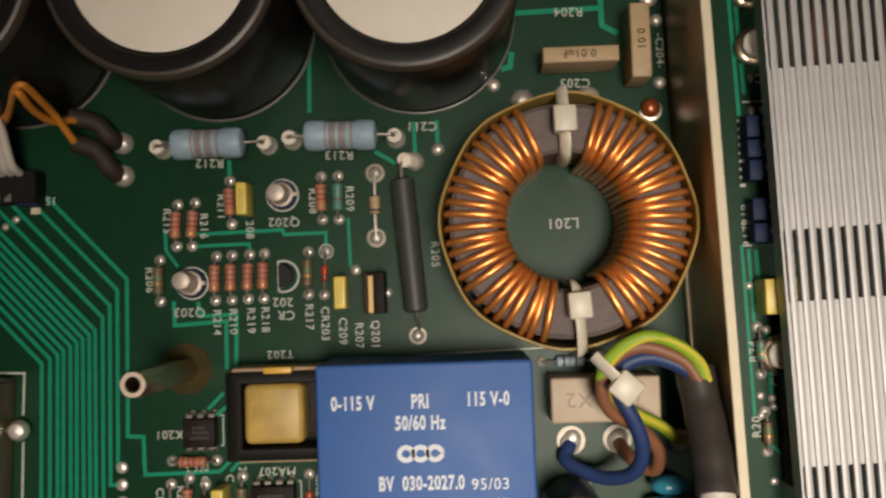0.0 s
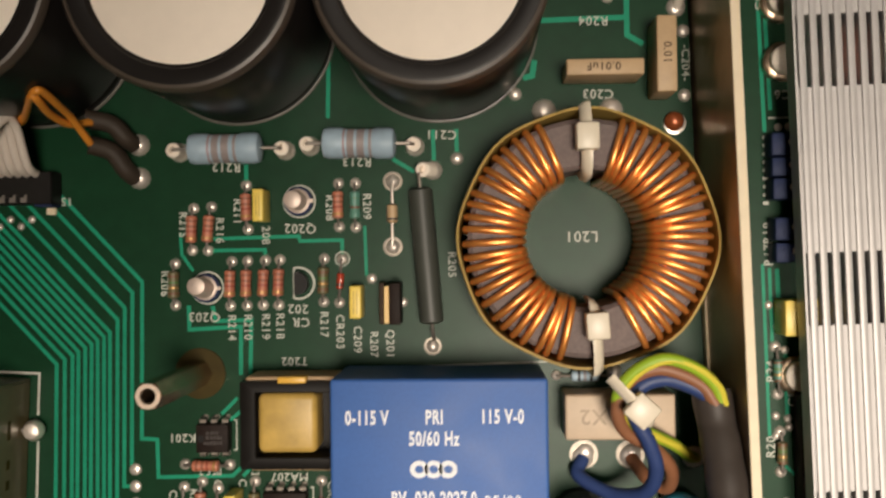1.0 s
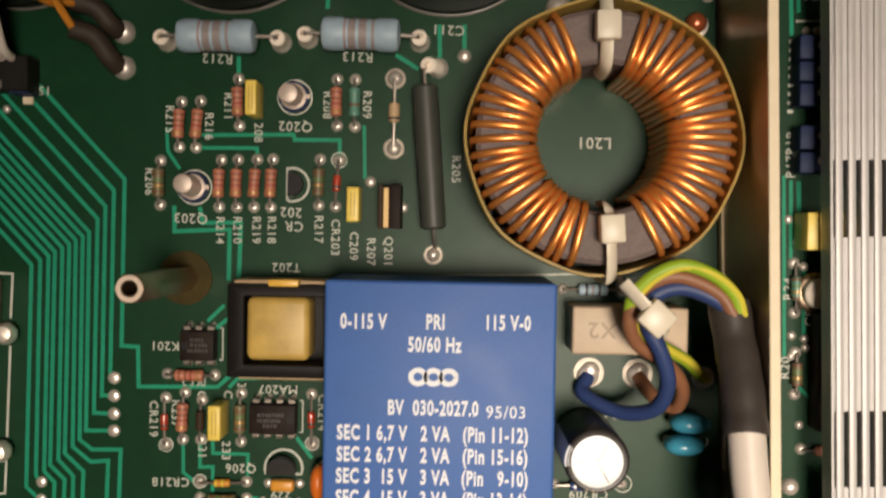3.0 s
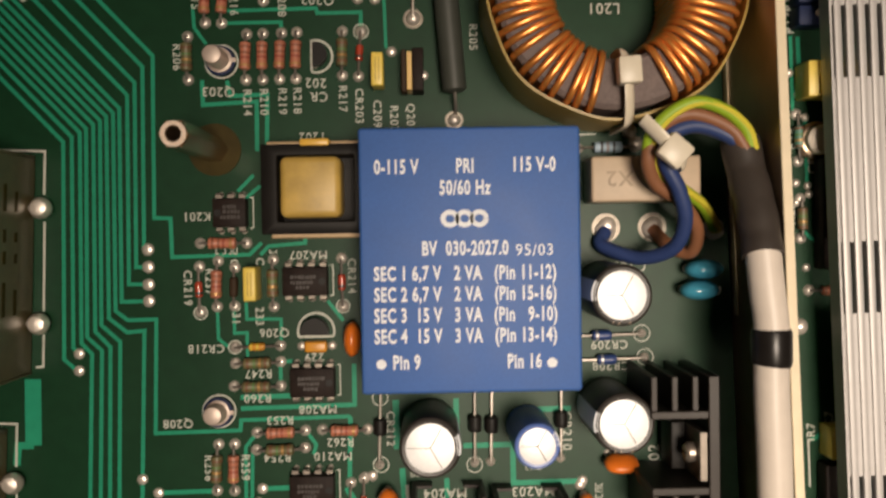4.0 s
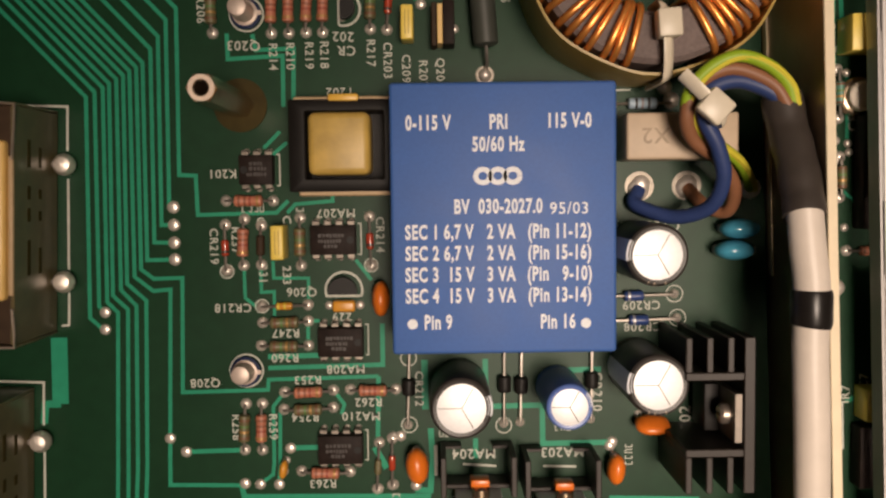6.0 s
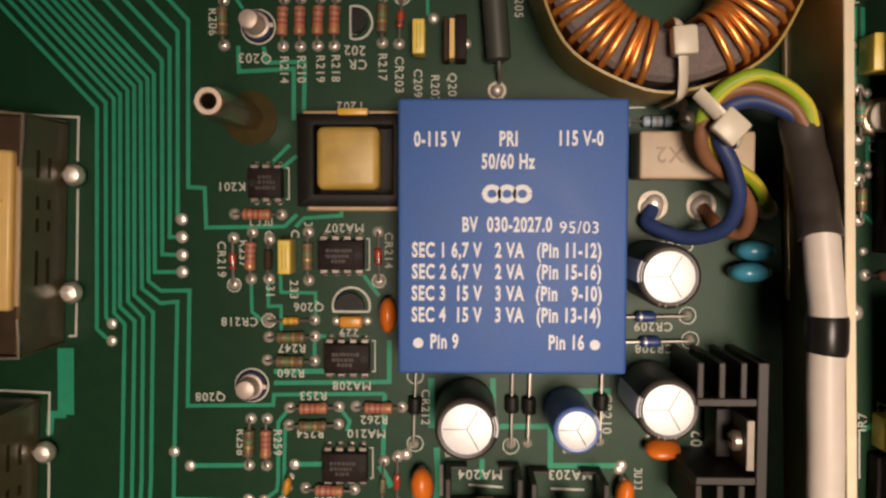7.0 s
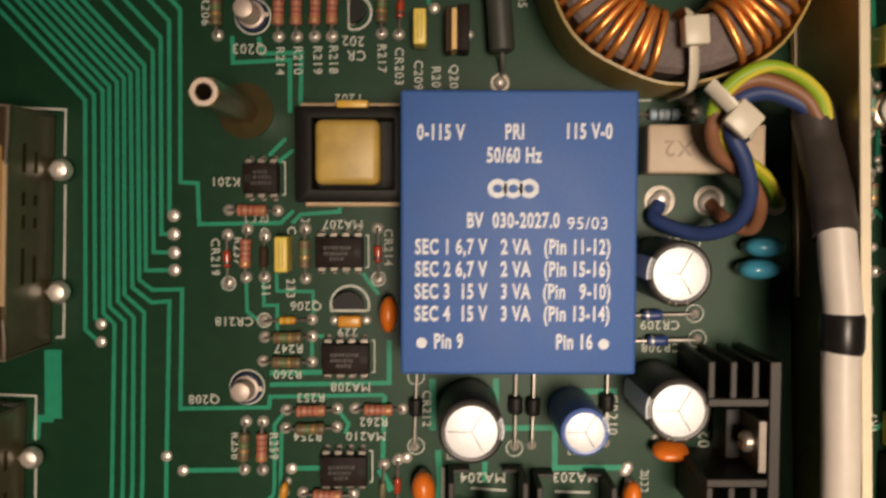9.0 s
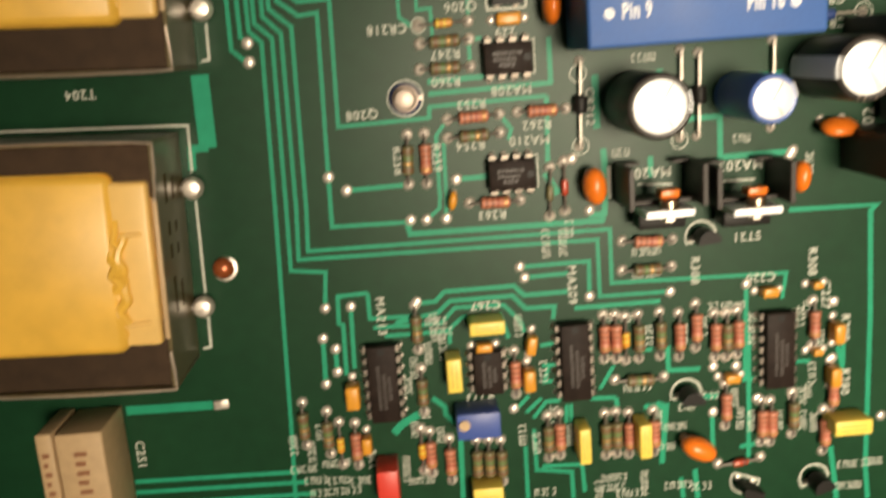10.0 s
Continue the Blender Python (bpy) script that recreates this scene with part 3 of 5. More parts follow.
def axial(name, label, category, p, q, body=6.0, d=2.2, mat=None, bands=(), z=1.5, pads=1.3, waist=0.0, group="", shift=0.0, wire=0.33):
    """A two-lead part lying between two holes."""
    mid, span, rot = between(p, q)
    ob = thing(name, label, category, mid, rot=rot, group=group)
    h, r = body / 2, d / 2
    w = r * (1 - waist)
    prof = [(0, -h), (r * 0.55, -h), (r * 0.93, -h + 0.25), (r, -h + 0.6), (r, -h + 1.3), (w, -h + 1.7), (w, h - 1.7), (r, h - 1.3), (r, h - 0.6), (r * 0.93, h - 0.25), (r * 0.55, h), (0, h)]
    b = part("body", lathe(B(), prof, 16, at=(shift, 0, z), axis="x"), mat, ob)
    for x, colour in bands:
        rr = (r if abs(x) > h - 1.5 else w) + 0.03
        part("band", lathe(B(), [(rr - 0.2, -0.25), (rr, -0.25), (rr, 0.25), (rr - 0.2, 0.25)], 16, at=(shift + x, 0, z), axis="x"), BANDS[colour], b)
    s = span / 2
    part("lead", tube(B(), bend([(-s, 0, 0.1), (-s + 0.1, 0, z * 0.7), (-s + 0.7, 0, z), (0, 0, z), (s - 0.7, 0, z), (s - 0.1, 0, z * 0.7), (s, 0, 0.1)], 3), wire, 6), LEAD, ob)
    if pads:
        for x in (-s, s):
            joint((x, 0), pads, 0.95, ob)
    return ob


RUSTB = ((-1.9, "rust"), (-0.6, "rust"), (0.5, "red"), (2.1, "gold"))
OLIVEB = ((-1.9, "brown"), (-0.5, "green"), (0.7, "gold"), (2.0, "brown"))
GR = "small axial resistors"


def res(p, q, kind="rust", body=6.2, d=2.55):
    lab, mat, bands = {
        "rust": ("rust-brown carbon film resistor with colour bands on the board", BROWNRES, RUSTB),
        "olive": ("olive lacquered resistor with colour bands on the board", OLIVERES, OLIVEB),
        "green": ("sea-green lacquered resistor standing on the board", GREENRES, ((-1.6, "green"), (0.6, "brown"))),
        "amber": ("amber glass diode with pale bands on the board", AMBER, ((-1.2, "yellow"), (0.2, "yellow"))),
        "red": ("small red glass diode on thin leads", GLASS, ((0.8, "black"),))}[kind]
    if kind in ("amber", "red"):
        return axial("diode", lab, "diode", p, q, 3.6, 1.7, mat, bands, 1.2, group="small glass diodes")
    return axial("resistor", lab, "resistor", p, q, body, d, mat, bands, waist=0.1, group=GR)


def rectifier(p, q, label="black rectifier diode on thick tinned leads", mat=None, body=3.8, d=3.0, rings=True, shift=0.0):
    ob = axial("rectifier_diode", label, "diode", p, q, body, d, mat or BLACK, ((-1.1, "silver"),) if mat else (), 1.6, 1.1, group="rectifier diodes", wire=0.33, shift=shift)
    return ob


def film_cap(a, b, h, label="yellow box film capacitor standing on the board", mat=None, bev=0.35, name="film_capacitor"):
    """From two opposite corners of its top."""
    x0, x1, y0, y1 = min(a[0], b[0]), max(a[0], b[0]), min(a[1], b[1]), max(a[1], b[1])
    cx, cy = (x0 + x1) / 2, (y0 + y1) / 2
    ob = thing(name, label, "capacitor", (cx, cy), group="box film capacitors")
    wx, wy = (x1 - x0) / 2, (y1 - y0) / 2
    part("case", box(B(), -wx, wx, -wy, wy, 0.35, h, bev, 3), mat or YELLOW, ob)
    for s in (-1, 1):
        part("lead", box(B(), -0.25 if wy > wx else s * wx * 0.7 - 0.25, 0.25 if wy > wx else s * wx * 0.7 + 0.25, s * wy * 0.7 - 0.25 if wy > wx else -0.25, s * wy * 0.7 + 0.25 if wy > wx else 0.25, -1, 0.5), LEAD, ob)
    if mat is None:
        for s in (-0.28, 0.28):
            part("print", box(B(), *((s * wx - 0.12, s * wx + 0.12, -0.7 * wy, 0.7 * wy) if wy > wx else (-0.7 * wx, 0.7 * wx, s * wy - 0.12, s * wy + 0.12)), h + 0.005, h + 0.02), YEDGE, ob, smooth=False)
    return ob


def drop_cap(at, rot, w, t, h, mat=None, label="orange dipped capacitor leaning on its leads", lean=0.0, group="orange dipped capacitors"):
    ob = thing("dipped_capacitor", label, "capacitor", at, rot=rot, group=group)
    bm = B()
    bmesh.ops.create_uvsphere(bm, u_segments=20, v_segments=12, radius=1.0)
    for v in bm.verts:
        x, y, z = v.co
        f = (abs(x) ** 2.6 + abs(z) ** 2.6) ** (1 / 2.6)
        g = math.sqrt(x * x + z * z)
        k = g / f if f > 1e-6 else 1
        v.co = (x * k * w / 2, y * t / 2, z * k * h / 2 + h / 2 + 1.2)
    if lean:
        bmesh.ops.rotate(bm, verts=bm.verts, cent=(0, 0, 0.8), matrix=Matrix.Rotation(radians(lean), 3, "X"))
    part("body", bm, mat or ORANGE, ob)
    for s in (-1, 1):
        part("lead", tube(B(), [(s * w * 0.3, 0, -1), (s * w * 0.3, 0, 1.0), (s * w * 0.25, math.sin(radians(-lean)) * 2.0, 2.4)], 0.3, 6), LEAD, ob)
        joint((s * w * 0.3, 0), 0.95, 0.6, ob)
    return ob


def electrolytic(top, r, H, mat, label, stripe=0, vent=None):
    ob = thing("electrolytic_capacitor", label, "capacitor", top, group="electrolytic capacitors")
    part("sleeve", lathe(B(), [(0, 0.2), (r * 0.96, 0.2), (r, 0.8), (r, 1.8), (r * 0.95, 2.3), (r, 2.9), (r, H - 0.9), (r * 0.97, H - 0.25), (r * 0.9, H), (r * 0.80, H - 0.1), (0, H - 0.35)], 40), mat, ob)
    lid = part("lid", lathe(B(), [(0, H - 0.3), (r * 0.79, H - 0.28), (r * 0.8, H - 0.12), (r * 0.76, H - 0.05), (0, H - 0.02)], 40), ALU, ob, "bright aluminium top")
    for a in ((90, 210, 330) if vent is None else vent):
        a = radians(a)
        c, s = math.cos(a), math.sin(a)
        # raised thin bar; its dark colour stands in for the groove's shade
        part("vent_groove", tube(B(), [(0, 0, H - 0.02), (c * r * 0.74, s * r * 0.74, H - 0.05)], 0.13, 5, 0.4), PIN, lid)
    bm = B()
    for i in range(5):
        a, b = radians(stripe - 20 + 8 * i), radians(stripe - 20 + 8 * i + 8)
        vs = [bm.verts.new((rr * math.cos(t), rr * math.sin(t), z)) for rr, t, z in ((r + 0.03, a, 1), (r + 0.03, b, 1), (r + 0.03, b, H - 0.8), (r + 0.03, a, H - 0.8))]
        bm.faces.new(vs)
        top4 = [bm.verts.new((rr * math.cos(t), rr * math.sin(t), z)) for rr, t, z in ((r * 0.985, a, H - 0.2), (r * 0.985, b, H - 0.2), (r * 0.86, b, H + 0.03), (r * 0.86, a, H + 0.03))]
        bm.faces.new([vs[3], vs[2], top4[1], top4[0]])
        bm.faces.new(top4)
    part("stripe", bm, PRINT, ob, "pale polarity stripe")
    for a, lean in ((-112, 0.3), (-95, -0.2), (-76, 0.15)) if mat is SLEEVE_GREY and stripe > 90 else ():
        part("print", box(B(), r * 0.87, r * 0.95, lean - 0.11, lean + 0.11, H - 0.3, H + 0.05), STAMP, ob, "pale unreadable sleeve print", rot=a)
    return ob


def dip(at, pins, rot=0.0, label="black plastic dual in-line chip soldered flat", notch=1):
    """Its long side lies along x before turning."""
    n = pins // 2
    L = n * 2.54 - 0.4
    ob = thing("chip", label, "chip", at, rot=rot, group="dual in-line chips")
    body = part("body", box(B(), -L / 2, L / 2, -3.15, 3.15, 0.9, 4.2, 0.25, 2), CHIP, ob)
    # flat disc on top, black in place of the notch's shade
    part("notch", lathe(B(), [(0.8, 4.15), (0.8, 4.22), (0, 4.22)], 12, at=(notch * (L / 2 - 1.1), 0, 0)), BLACK, body)
    for y, x0, x1 in ((0.95, -0.32, 0.24), (-0.25, -0.32, 0.16), (-1.35, -0.2, 0.1)):
        bm = B()
        x = x0 * L
        while x < x1 * L:
            w = rng.uniform(0.35, 0.7)
            box(bm, x, x + w, y - rng.uniform(0.25, 0.42), y + 0.4, 4.205, 4.215)
            x += w + rng.uniform(0.12, 0.3)
        part("print", bm, FADED, body, smooth=False)
    for i in range(n):
        x = (i - (n - 1) / 2) * 2.54
        for s in (-1, 1):
            bm = B()
            box(bm, x - 0.7, x + 0.7, s * 3.75 - 0.55, s * 3.75 + 0.55, 2.2, 2.5)
            box(bm, x - 0.7, x + 0.7, s * 4.1 - 0.15, s * 4.1 + 0.15, 0.9, 2.5)
            box(bm, x - 0.28, x + 0.28, s * 4.1 - 0.14, s * 4.1 + 0.14, -1.0, 0.9)
            part("pin", bm, PIN, ob, smooth=False)
            joint((x, s * 4.1), 0.65, 0.4, ob)
    if pins <= 8 and rot in (0.0, 180.0):
        e = at[0] + L / 2 + 0.9
        line([(e - 0.7, at[1] + 3.4), (e, at[1] + 3.4), (e, at[1] - 3.4), (e - 0.7, at[1] - 3.4)], 0.26)
    return ob


def metal_can(base, top, label="small metal can transistor on a navy spacer"):
    ob = thing("metal_transistor", label, "transistor", base, group="metal can transistors")
    dx, dy = top[0] - base[0], top[1] - base[1]
    part("spacer", lathe(B(), [(0, 0.1), (3.2, 0.1), (3.3, 1.6), (2.9, 1.8), (0, 1.8)], 28), NAVY, ob)
    bm = B()
    lathe(bm, [(0, 1.8), (2.75, 1.8), (2.75, 2.2), (2.3, 2.35), (2.15, 2.8), (2.12, 5.4), (1.95, 6.0), (1.6, 6.15), (0, 6.2)], 28)
    for v in bm.verts:
        k = max(0, (v.co.z - 1.8) / 4.4)
        v.co.x += dx * k
        v.co.y += dy * k
    box(bm, 1.6, 3.6, -0.45, 0.45, 1.85, 2.15)
    part("can", bm, CANMETAL, ob)
    ring(base, 3.45, 0.35)
    return ob


def half_round(at, rot=0.0, r=2.4, h=4.6, label="small black half-round plastic transistor"):
    ob = thing("plastic_transistor", label, "transistor", at, rot=rot, group="half-round transistors")
    pts = [(r * math.cos(radians(a)), r * math.sin(radians(a))) for a in range(-10, 191, 10)]
    part("body", prism(B(), pts, 1.6, 1.6 + h), BLACK, ob)
    for x in (-1.27, 0, 1.27):
        part("lead", box(B(), x - 0.22, x + 0.22, -0.22, 0.22, -1, 1.7), LEAD, ob)
    for x in (-1.9, 1.9):
        joint((x, -0.3), 0.8, 0.5, ob)
    bm_ring = [(at[0] + (r + 0.95) * math.cos(radians(a + rot)), at[1] + (r + 0.95) * math.sin(radians(a + rot))) for a in range(-18, 199, 12)]
    line(bm_ring + [bm_ring[0]], 0.5)
    return ob


def terminal(at, h=5.0, tip=(0, 0)):
    """A pale ceramic stand-off bead soldered to the board."""
    ob = thing("ceramic_standoff", "small cream ceramic stand-off bead soldered to the board", "standoff", at, group="ceramic stand-offs")
    bm = lathe(B(), [(0, 0.2), (1.7, 0.2), (1.7, h - 0.3), (1.4, h), (0.85, h), (0.8, h - 1.6), (0, h - 1.6)], 16)
    for v in bm.verts:
        v.co.x += tip[0] * v.co.z / h
        v.co.y += tip[1] * v.co.z / h
    part("bead", bm, CREAM, ob)
    joint((0, 0), 2.25, 1.5, ob)
    return ob


def washer_pad(at, r=2.2):
    part("solder_pad", lathe(B(), [(0, 0.02), (r, 0.02), (r, 0.15), (0, 0.16)], 20), PADTAN, board, at=(at[0], at[1], 0))
    joint(at, r * 0.75, 1.4)


def rivet(at, r=2.1):
    ob = thing("rivet", "copper rivet with glossy flux on the board", "rivet", at, group="copper rivets")
    part("collar", lathe(B(), [(0, 0.03), (r, 0.03), (r * 0.95, 0.7), (r * 0.6, 0.9), (0, 0.9)], 20), SOLDER, ob)
    part("cap", lathe(B(), [(0, 0.7), (r * 0.86, 0.7), (r * 0.84, 1.5), (r * 0.62, 2.3), (r * 0.3, 2.7), (0, 2.8)], 18, at=(-0.25, 0.35, 0)), RUST, ob)
    return ob


# ---- resistor rows under the large cans ----
for p, q, k in (((-56.6, 62.4), (-57.0, 52.8), "rust"), ((-52.5, 62.7), (-53.4, 52.7), "rust"), ((-44.4, 67.5), (-44.1, 57.5), "rust"),
                ((-23.3, 67.7), (-23.2, 57.8), "rust"), ((-19.4, 67.7), (-19.4, 57.7), "green"),
                ((-47.9, 50.2), (-48.3, 40.1), "rust"), ((-44.3, 50.3), (-44.5, 40.1), "rust"), ((-40.2, 50.4), (-40.8, 40.2), "rust"),
                ((-36.8, 50.5), (-37.2, 40.2), "rust"), ((-26.7, 50.6), (-26.9, 40.8), "olive"), ((-61.0, 49.8), (-61.0, 40.3), "olive"),
                ((-22.6, 50.5), (-23.3, 40.6), "red")):
    res(p, q, k)
ring((-22.6, 50.5), 1.5, 0.24)
for p, q in (((-59.7, 75.2), (-35.3, 75.3)), ((-29.6, 76.2), (-5.8, 75.8))):
    mid, span, rot = between(p, q)
    ob = thing("power_resistor", "pale blue power resistor with grey bands on ceramic stand-offs", "resistor", mid, rot=rot, group="pale blue power resistors")
    b = part("body", lathe(B(), [(0, -8.1), (1.9, -8.1), (3.1, -7.7), (3.45, -6.8), (3.45, -3.8), (3.15, -3.2), (3.15, 3.2), (3.45, 3.8), (3.45, 6.8), (3.1, 7.7), (1.9, 8.1), (0, 8.1)], 28, at=(0, 0, 6.2), axis="x"), PALEBLUE, ob)
    for x, c, w in ((-3.2, "rose", 0.35), (-1.6, "grey", 0.75), (0.6, "grey", 0.8), (2.7, "grey", 0.3)):
        part("band", lathe(B(), [(3.0, -w), (3.2, -w), (3.2, w), (3.0, w)], 28, at=(x, 0, 6.2), axis="x"), BANDS[c], b)
    part("lead", tube(B(), [(-span / 2, 0, 5.0), (-span / 2 + 0.6, 0, 5.9), (0, 0, 6.2), (span / 2 - 0.6, 0, 5.9), (span / 2, 0, 5.0)], 0.4, 7), LEAD, ob)
    for s in (-1, 1):
        v = Matrix.Rotation(radians(rot), 2) @ Vector((s * span / 2, 0))
        terminal((mid.x + v.x, mid.y + v.y))
metal_can((-32.3, 63.7), (-32.7, 63.8))
metal_can((-53.6, 44.2), (-54.5, 44.8))
film_cap((-41.3, 66.2), (-38.9, 59.0), 7.5)
film_cap((-20.1, 44.6), (-17.5, 37.4), 7.0)
# standing signal diode with large washers
washer_pad((-10.9, 68.0))
washer_pad((-11.0, 53.2))
axial("diode", "tan glass diode between two washer pads", "diode", (-10.9, 68.0), (-11.0, 53.2), 4.2, 2.4, TAN, ((1.2, "black"),), 1.6, 0.0)
# dark green wirewound resistor
gm, gs, gr = between((-4.4, 66.0), (-2.1, 36.1))
ob = thing("wirewound_resistor", "long dark green glazed wirewound resistor", "resistor", gm, rot=gr)
part("body", lathe(B(), [(0, -gs / 2), (1.8, -gs / 2), (2.65, -gs / 2 + 0.5), (2.7, 0), (2.65, gs / 2 - 0.5), (1.8, gs / 2), (0, gs / 2)], 24, at=(0, 0, 4.8), axis="x"), DARKGREEN, ob)
part("lead", tube(B(), [(-gs / 2 - 3.3, 0, 5.6), (-gs / 2 - 2.6, 0, 5.0), (0, 0, 4.8), (gs / 2 + 1, 0, 4.6), (gs / 2 + 3.6, 0, 2.4), (gs / 2 + 4.2, 0, 0.2)], 0.4, 7), LEAD, ob)
terminal((-1.8, 70.4), 5.4, (-2.0, -0.3))
washer_pad((-2.2, 30.6), 2.0)
# flat transistor on edge
q0, q1 = (-13.3, 45.2), (-8.8, 36.1)
ob = thing("flat_transistor", "dark flat-packed transistor on edge with a copper-coloured strip", "transistor", ((q0[0] + q1[0]) / 2, (q0[1] + q1[1]) / 2))
ww, wh = (q1[0] - q0[0]) / 2, (q0[1] - q1[1]) / 2
part("body", box(B(), -ww * 0.1, ww, -wh, wh, 0.8, 8.0, 0.25, 2), CHIP, ob)
part("strip", box(B(), -ww * 0.6, -ww * 0.12, -wh * 0.95, wh * 0.85, 1.0, 7.6, 0.1, 1), TAPE_PALE, ob, "copper-coloured metal face")
part("mica", box(B(), -ww * 1.15, -ww * 0.64, -wh, wh, 0.6, 6.0, 0.2, 1), BAKED, ob)
for s in (-0.6, 0.0, 0.6):
    part("lead", box(B(), 0.1, 0.5, s * wh - 0.3, s * wh + 0.3, -1, 0.9), LEAD, ob)
joint((-15.9, 46.0), 1.2)
joint((-8.8, 40.6), 1.1)
half_round((-32.6, 45.1), -90, 2.6, 1.8, "black half-round reference diode inside a printed outline")
for s, q in (("Q202", (-32.1, 57.6)), ("R212", (-49.0, 71.8)), ("R213", (-19.0, 72.6)), ("C211", (0.2, 78.5)), ("Q203", (-54.4, 37.6)), ("C203", (35.6, 87.1)), ("R204", (34.7, 103.6)), ("202", (-32.8, 39.3)), ("CR", (-32.1, 36.3))):
    marking(s, q, 1.8, 178)
for s, q in (("R216", (-50.7, 57.3)), ("R208", (-25.4, 62.2)), ("R209", (-16.9, 62.4)), ("R211", (-46.6, 61.6)), ("208", (-40.1, 56.1)), ("R214", (-48.1, 35.1)), ("R210", (-44.4, 35.2)), ("R219", (-40.3, 35.3)), ("R218", (-37.0, 35.4)), ("R217", (-26.9, 35.7)), ("CR203", (-23.3, 34.0)), ("C209", (-19.3, 32.2)), ("R207", (-15.6, 31.1)), ("Q201", (-11.9, 31.2)), ("R206", (-63.5, 45.3)), ("-C204-", (55.1, 93.7)), ("R205", (2.3, 49.0)), ("R215", (-59.2, 58.7))):
    marking(s, q, 1.6, -90)
for q in ((3.7, 73.0), (54.6, 100.8), (54.8, 86.4), (17.0, 87.3), (37.9, 108.9), (30.7, 110.7)):
    joint(q, 1.5, 1.0)
for q in ((23.4, 83.4), (38.4, 83.3)):
    joint(q, 2.8, 1.8)
film_cap((27.5, 92.7), (44.0, 89.2), 11, "long tan box capacitor standing on the board", TAN, 0.4)
film_cap((46.6, 101.7), (50.9, 85.4), 11, "long tan box capacitor standing on the board", TAN, 0.4)
marking("0.01uF", (35.4, 91.1), 1.5, 180, z=11, material=BAKED, lift=0.03)
marking("0.01", (48.8, 93.7), 1.5, -90, z=11, material=BAKED, lift=0.03)
rivet((52.5, 80.1), 2.6)
rivet((-96.7, -66.3), 2.7)
rivet((53.3, -68.6), 2.2)
ob = thing("lead_sleeve", "pale sleeved wire soldered beside the tan capacitors", "wire", (53.1, 106.2))
part("sleeve", tube(B(), bend([(0, 0, 0.4), (1.0, 2.4, 3.0), (4.0, 6.4, 6.0), (8.0, 13.0, 7.0), (10, 30, 6)], 5), 1.1, 9), CREAM, ob)
joint((0, 0), 2.2, 1.0, ob)

# wires and plug at the upper edge
def up(p, z):
    return (p[0], p[1], z)


ob = thing("twisted_wire_pair", "orange twisted wire pair ending in black sleeves", "wire")
s0, s1 = (-70.0, 77.1), (-69.9, 69.5)
for s, e, g in ((s0, (-73.8, 81.3), (-78.9, 82.4)), (s1, (-73.9, 75.2), (-78.0, 76.5))):
    part("sleeve", tube(B(), bend([up(s, 0.6), ((s[0] * 2 + e[0]) / 3, (s[1] * 2 + e[1]) / 3, 3.0), up(e, 4.2), up(g, 6.5)], 5), 2.1, 14), SLEEVE_BROWN, ob, "black heat-shrink sleeve")
    joint((s[0] + 0.8, s[1]), 2.6, 2.0, ob)
for pts in ((up((-77.3, 81.3), 6.5), up((-77.5, 81.3), 8), up((-79.5, 80.2), 13), up((-80.1, 81.3), 20), up((-79.5, 82.9), 26), up((-80.4, 83.8), 27), up((-85.3, 83.2), 20), up((-92.9, 81.0), 9), up((-100.8, 81.0), 2)),
            (up((-77.1, 76.2), 6.5), up((-77.2, 76.9), 8), up((-78.1, 81.3), 15), up((-77.9, 83.2), 22), up((-78.0, 84.5), 27), up((-78.9, 84.5), 28.5), up((-82.5, 83.5), 24), up((-90.9, 81.2), 11), up((-100.0, 81.5), 2))):
    part("wire", tube(B(), bend(list(pts), 6), 0.85, 10), WIREORANGE, ob)
hr = (-87.2, 66.9)
ob = thing("wire_socket", "black wire socket with a row of tinned pins", "connector", hr)
part("housing", box(B(), -34, 0.0, -3.4, 4.0, 0.2, 5.5, 0.3, 1), BLACK, ob)
part("end_rib", box(B(), -4.4, -0.3, -3.9, -3.3, 0.2, 4.6, 0.1, 1), NAVY, ob)
part("tab", box(B(), -3.4, -1.2, -5.6, -4.0, 0.1, 1.0, 0.2, 1), EDGE, ob)
for i in range(11):
    x = -6.2 - i * 2.54
    bm = box(B(), x - 0.7, x + 0.7, -3.0, -1.9, 5.4, 5.75)
    box(bm, x + 0.1, x + 0.7, -1.9, -1.3, 5.4, 5.75)
    part("pin", bm, LEAD, ob, smooth=False)
    joint((x - 1.0, -6.6 - 1.6 * (i % 2)), 0.9, 0.6, ob)
marking("15", (-86.2, 64.4), 1.6, 180)
line([(-90.3, 67.1), (-88.0, 67.2), (-88.0, 63.9), (-90.0, 63.8)], 0.5)
ob = thing("wire_bundle", "bundle of white wires bent into a black socket", "cable")
lo, hi = (-90.8, 71.2), (-88.3, 81.9)
for i in range(7):
    x, k = lo[0] - i * 1.95, rng.uniform(-0.4, 0.4)
    part("wire", tube(B(), bend([(x, lo[1] - 1.0, 4.5), (x, lo[1] + 0.8, 9.0), (x + k * 0.5, hi[1] - 2.6, 13.2), (x - 0.6, hi[1] - 0.6 + k, 16.0), (x - 2.2, hi[1] - 3.0, 18.2), (x - 4.6, lo[1] + 4.4 - k, 18.8 - i * 0.12), (x - 11, lo[1] + 1.6 + i * 0.55, 18.4), (x - 34, lo[1] - 4.5 + i * 1.2, 17.0)], 6), 0.98, 12), CABLE_WHITE, ob)

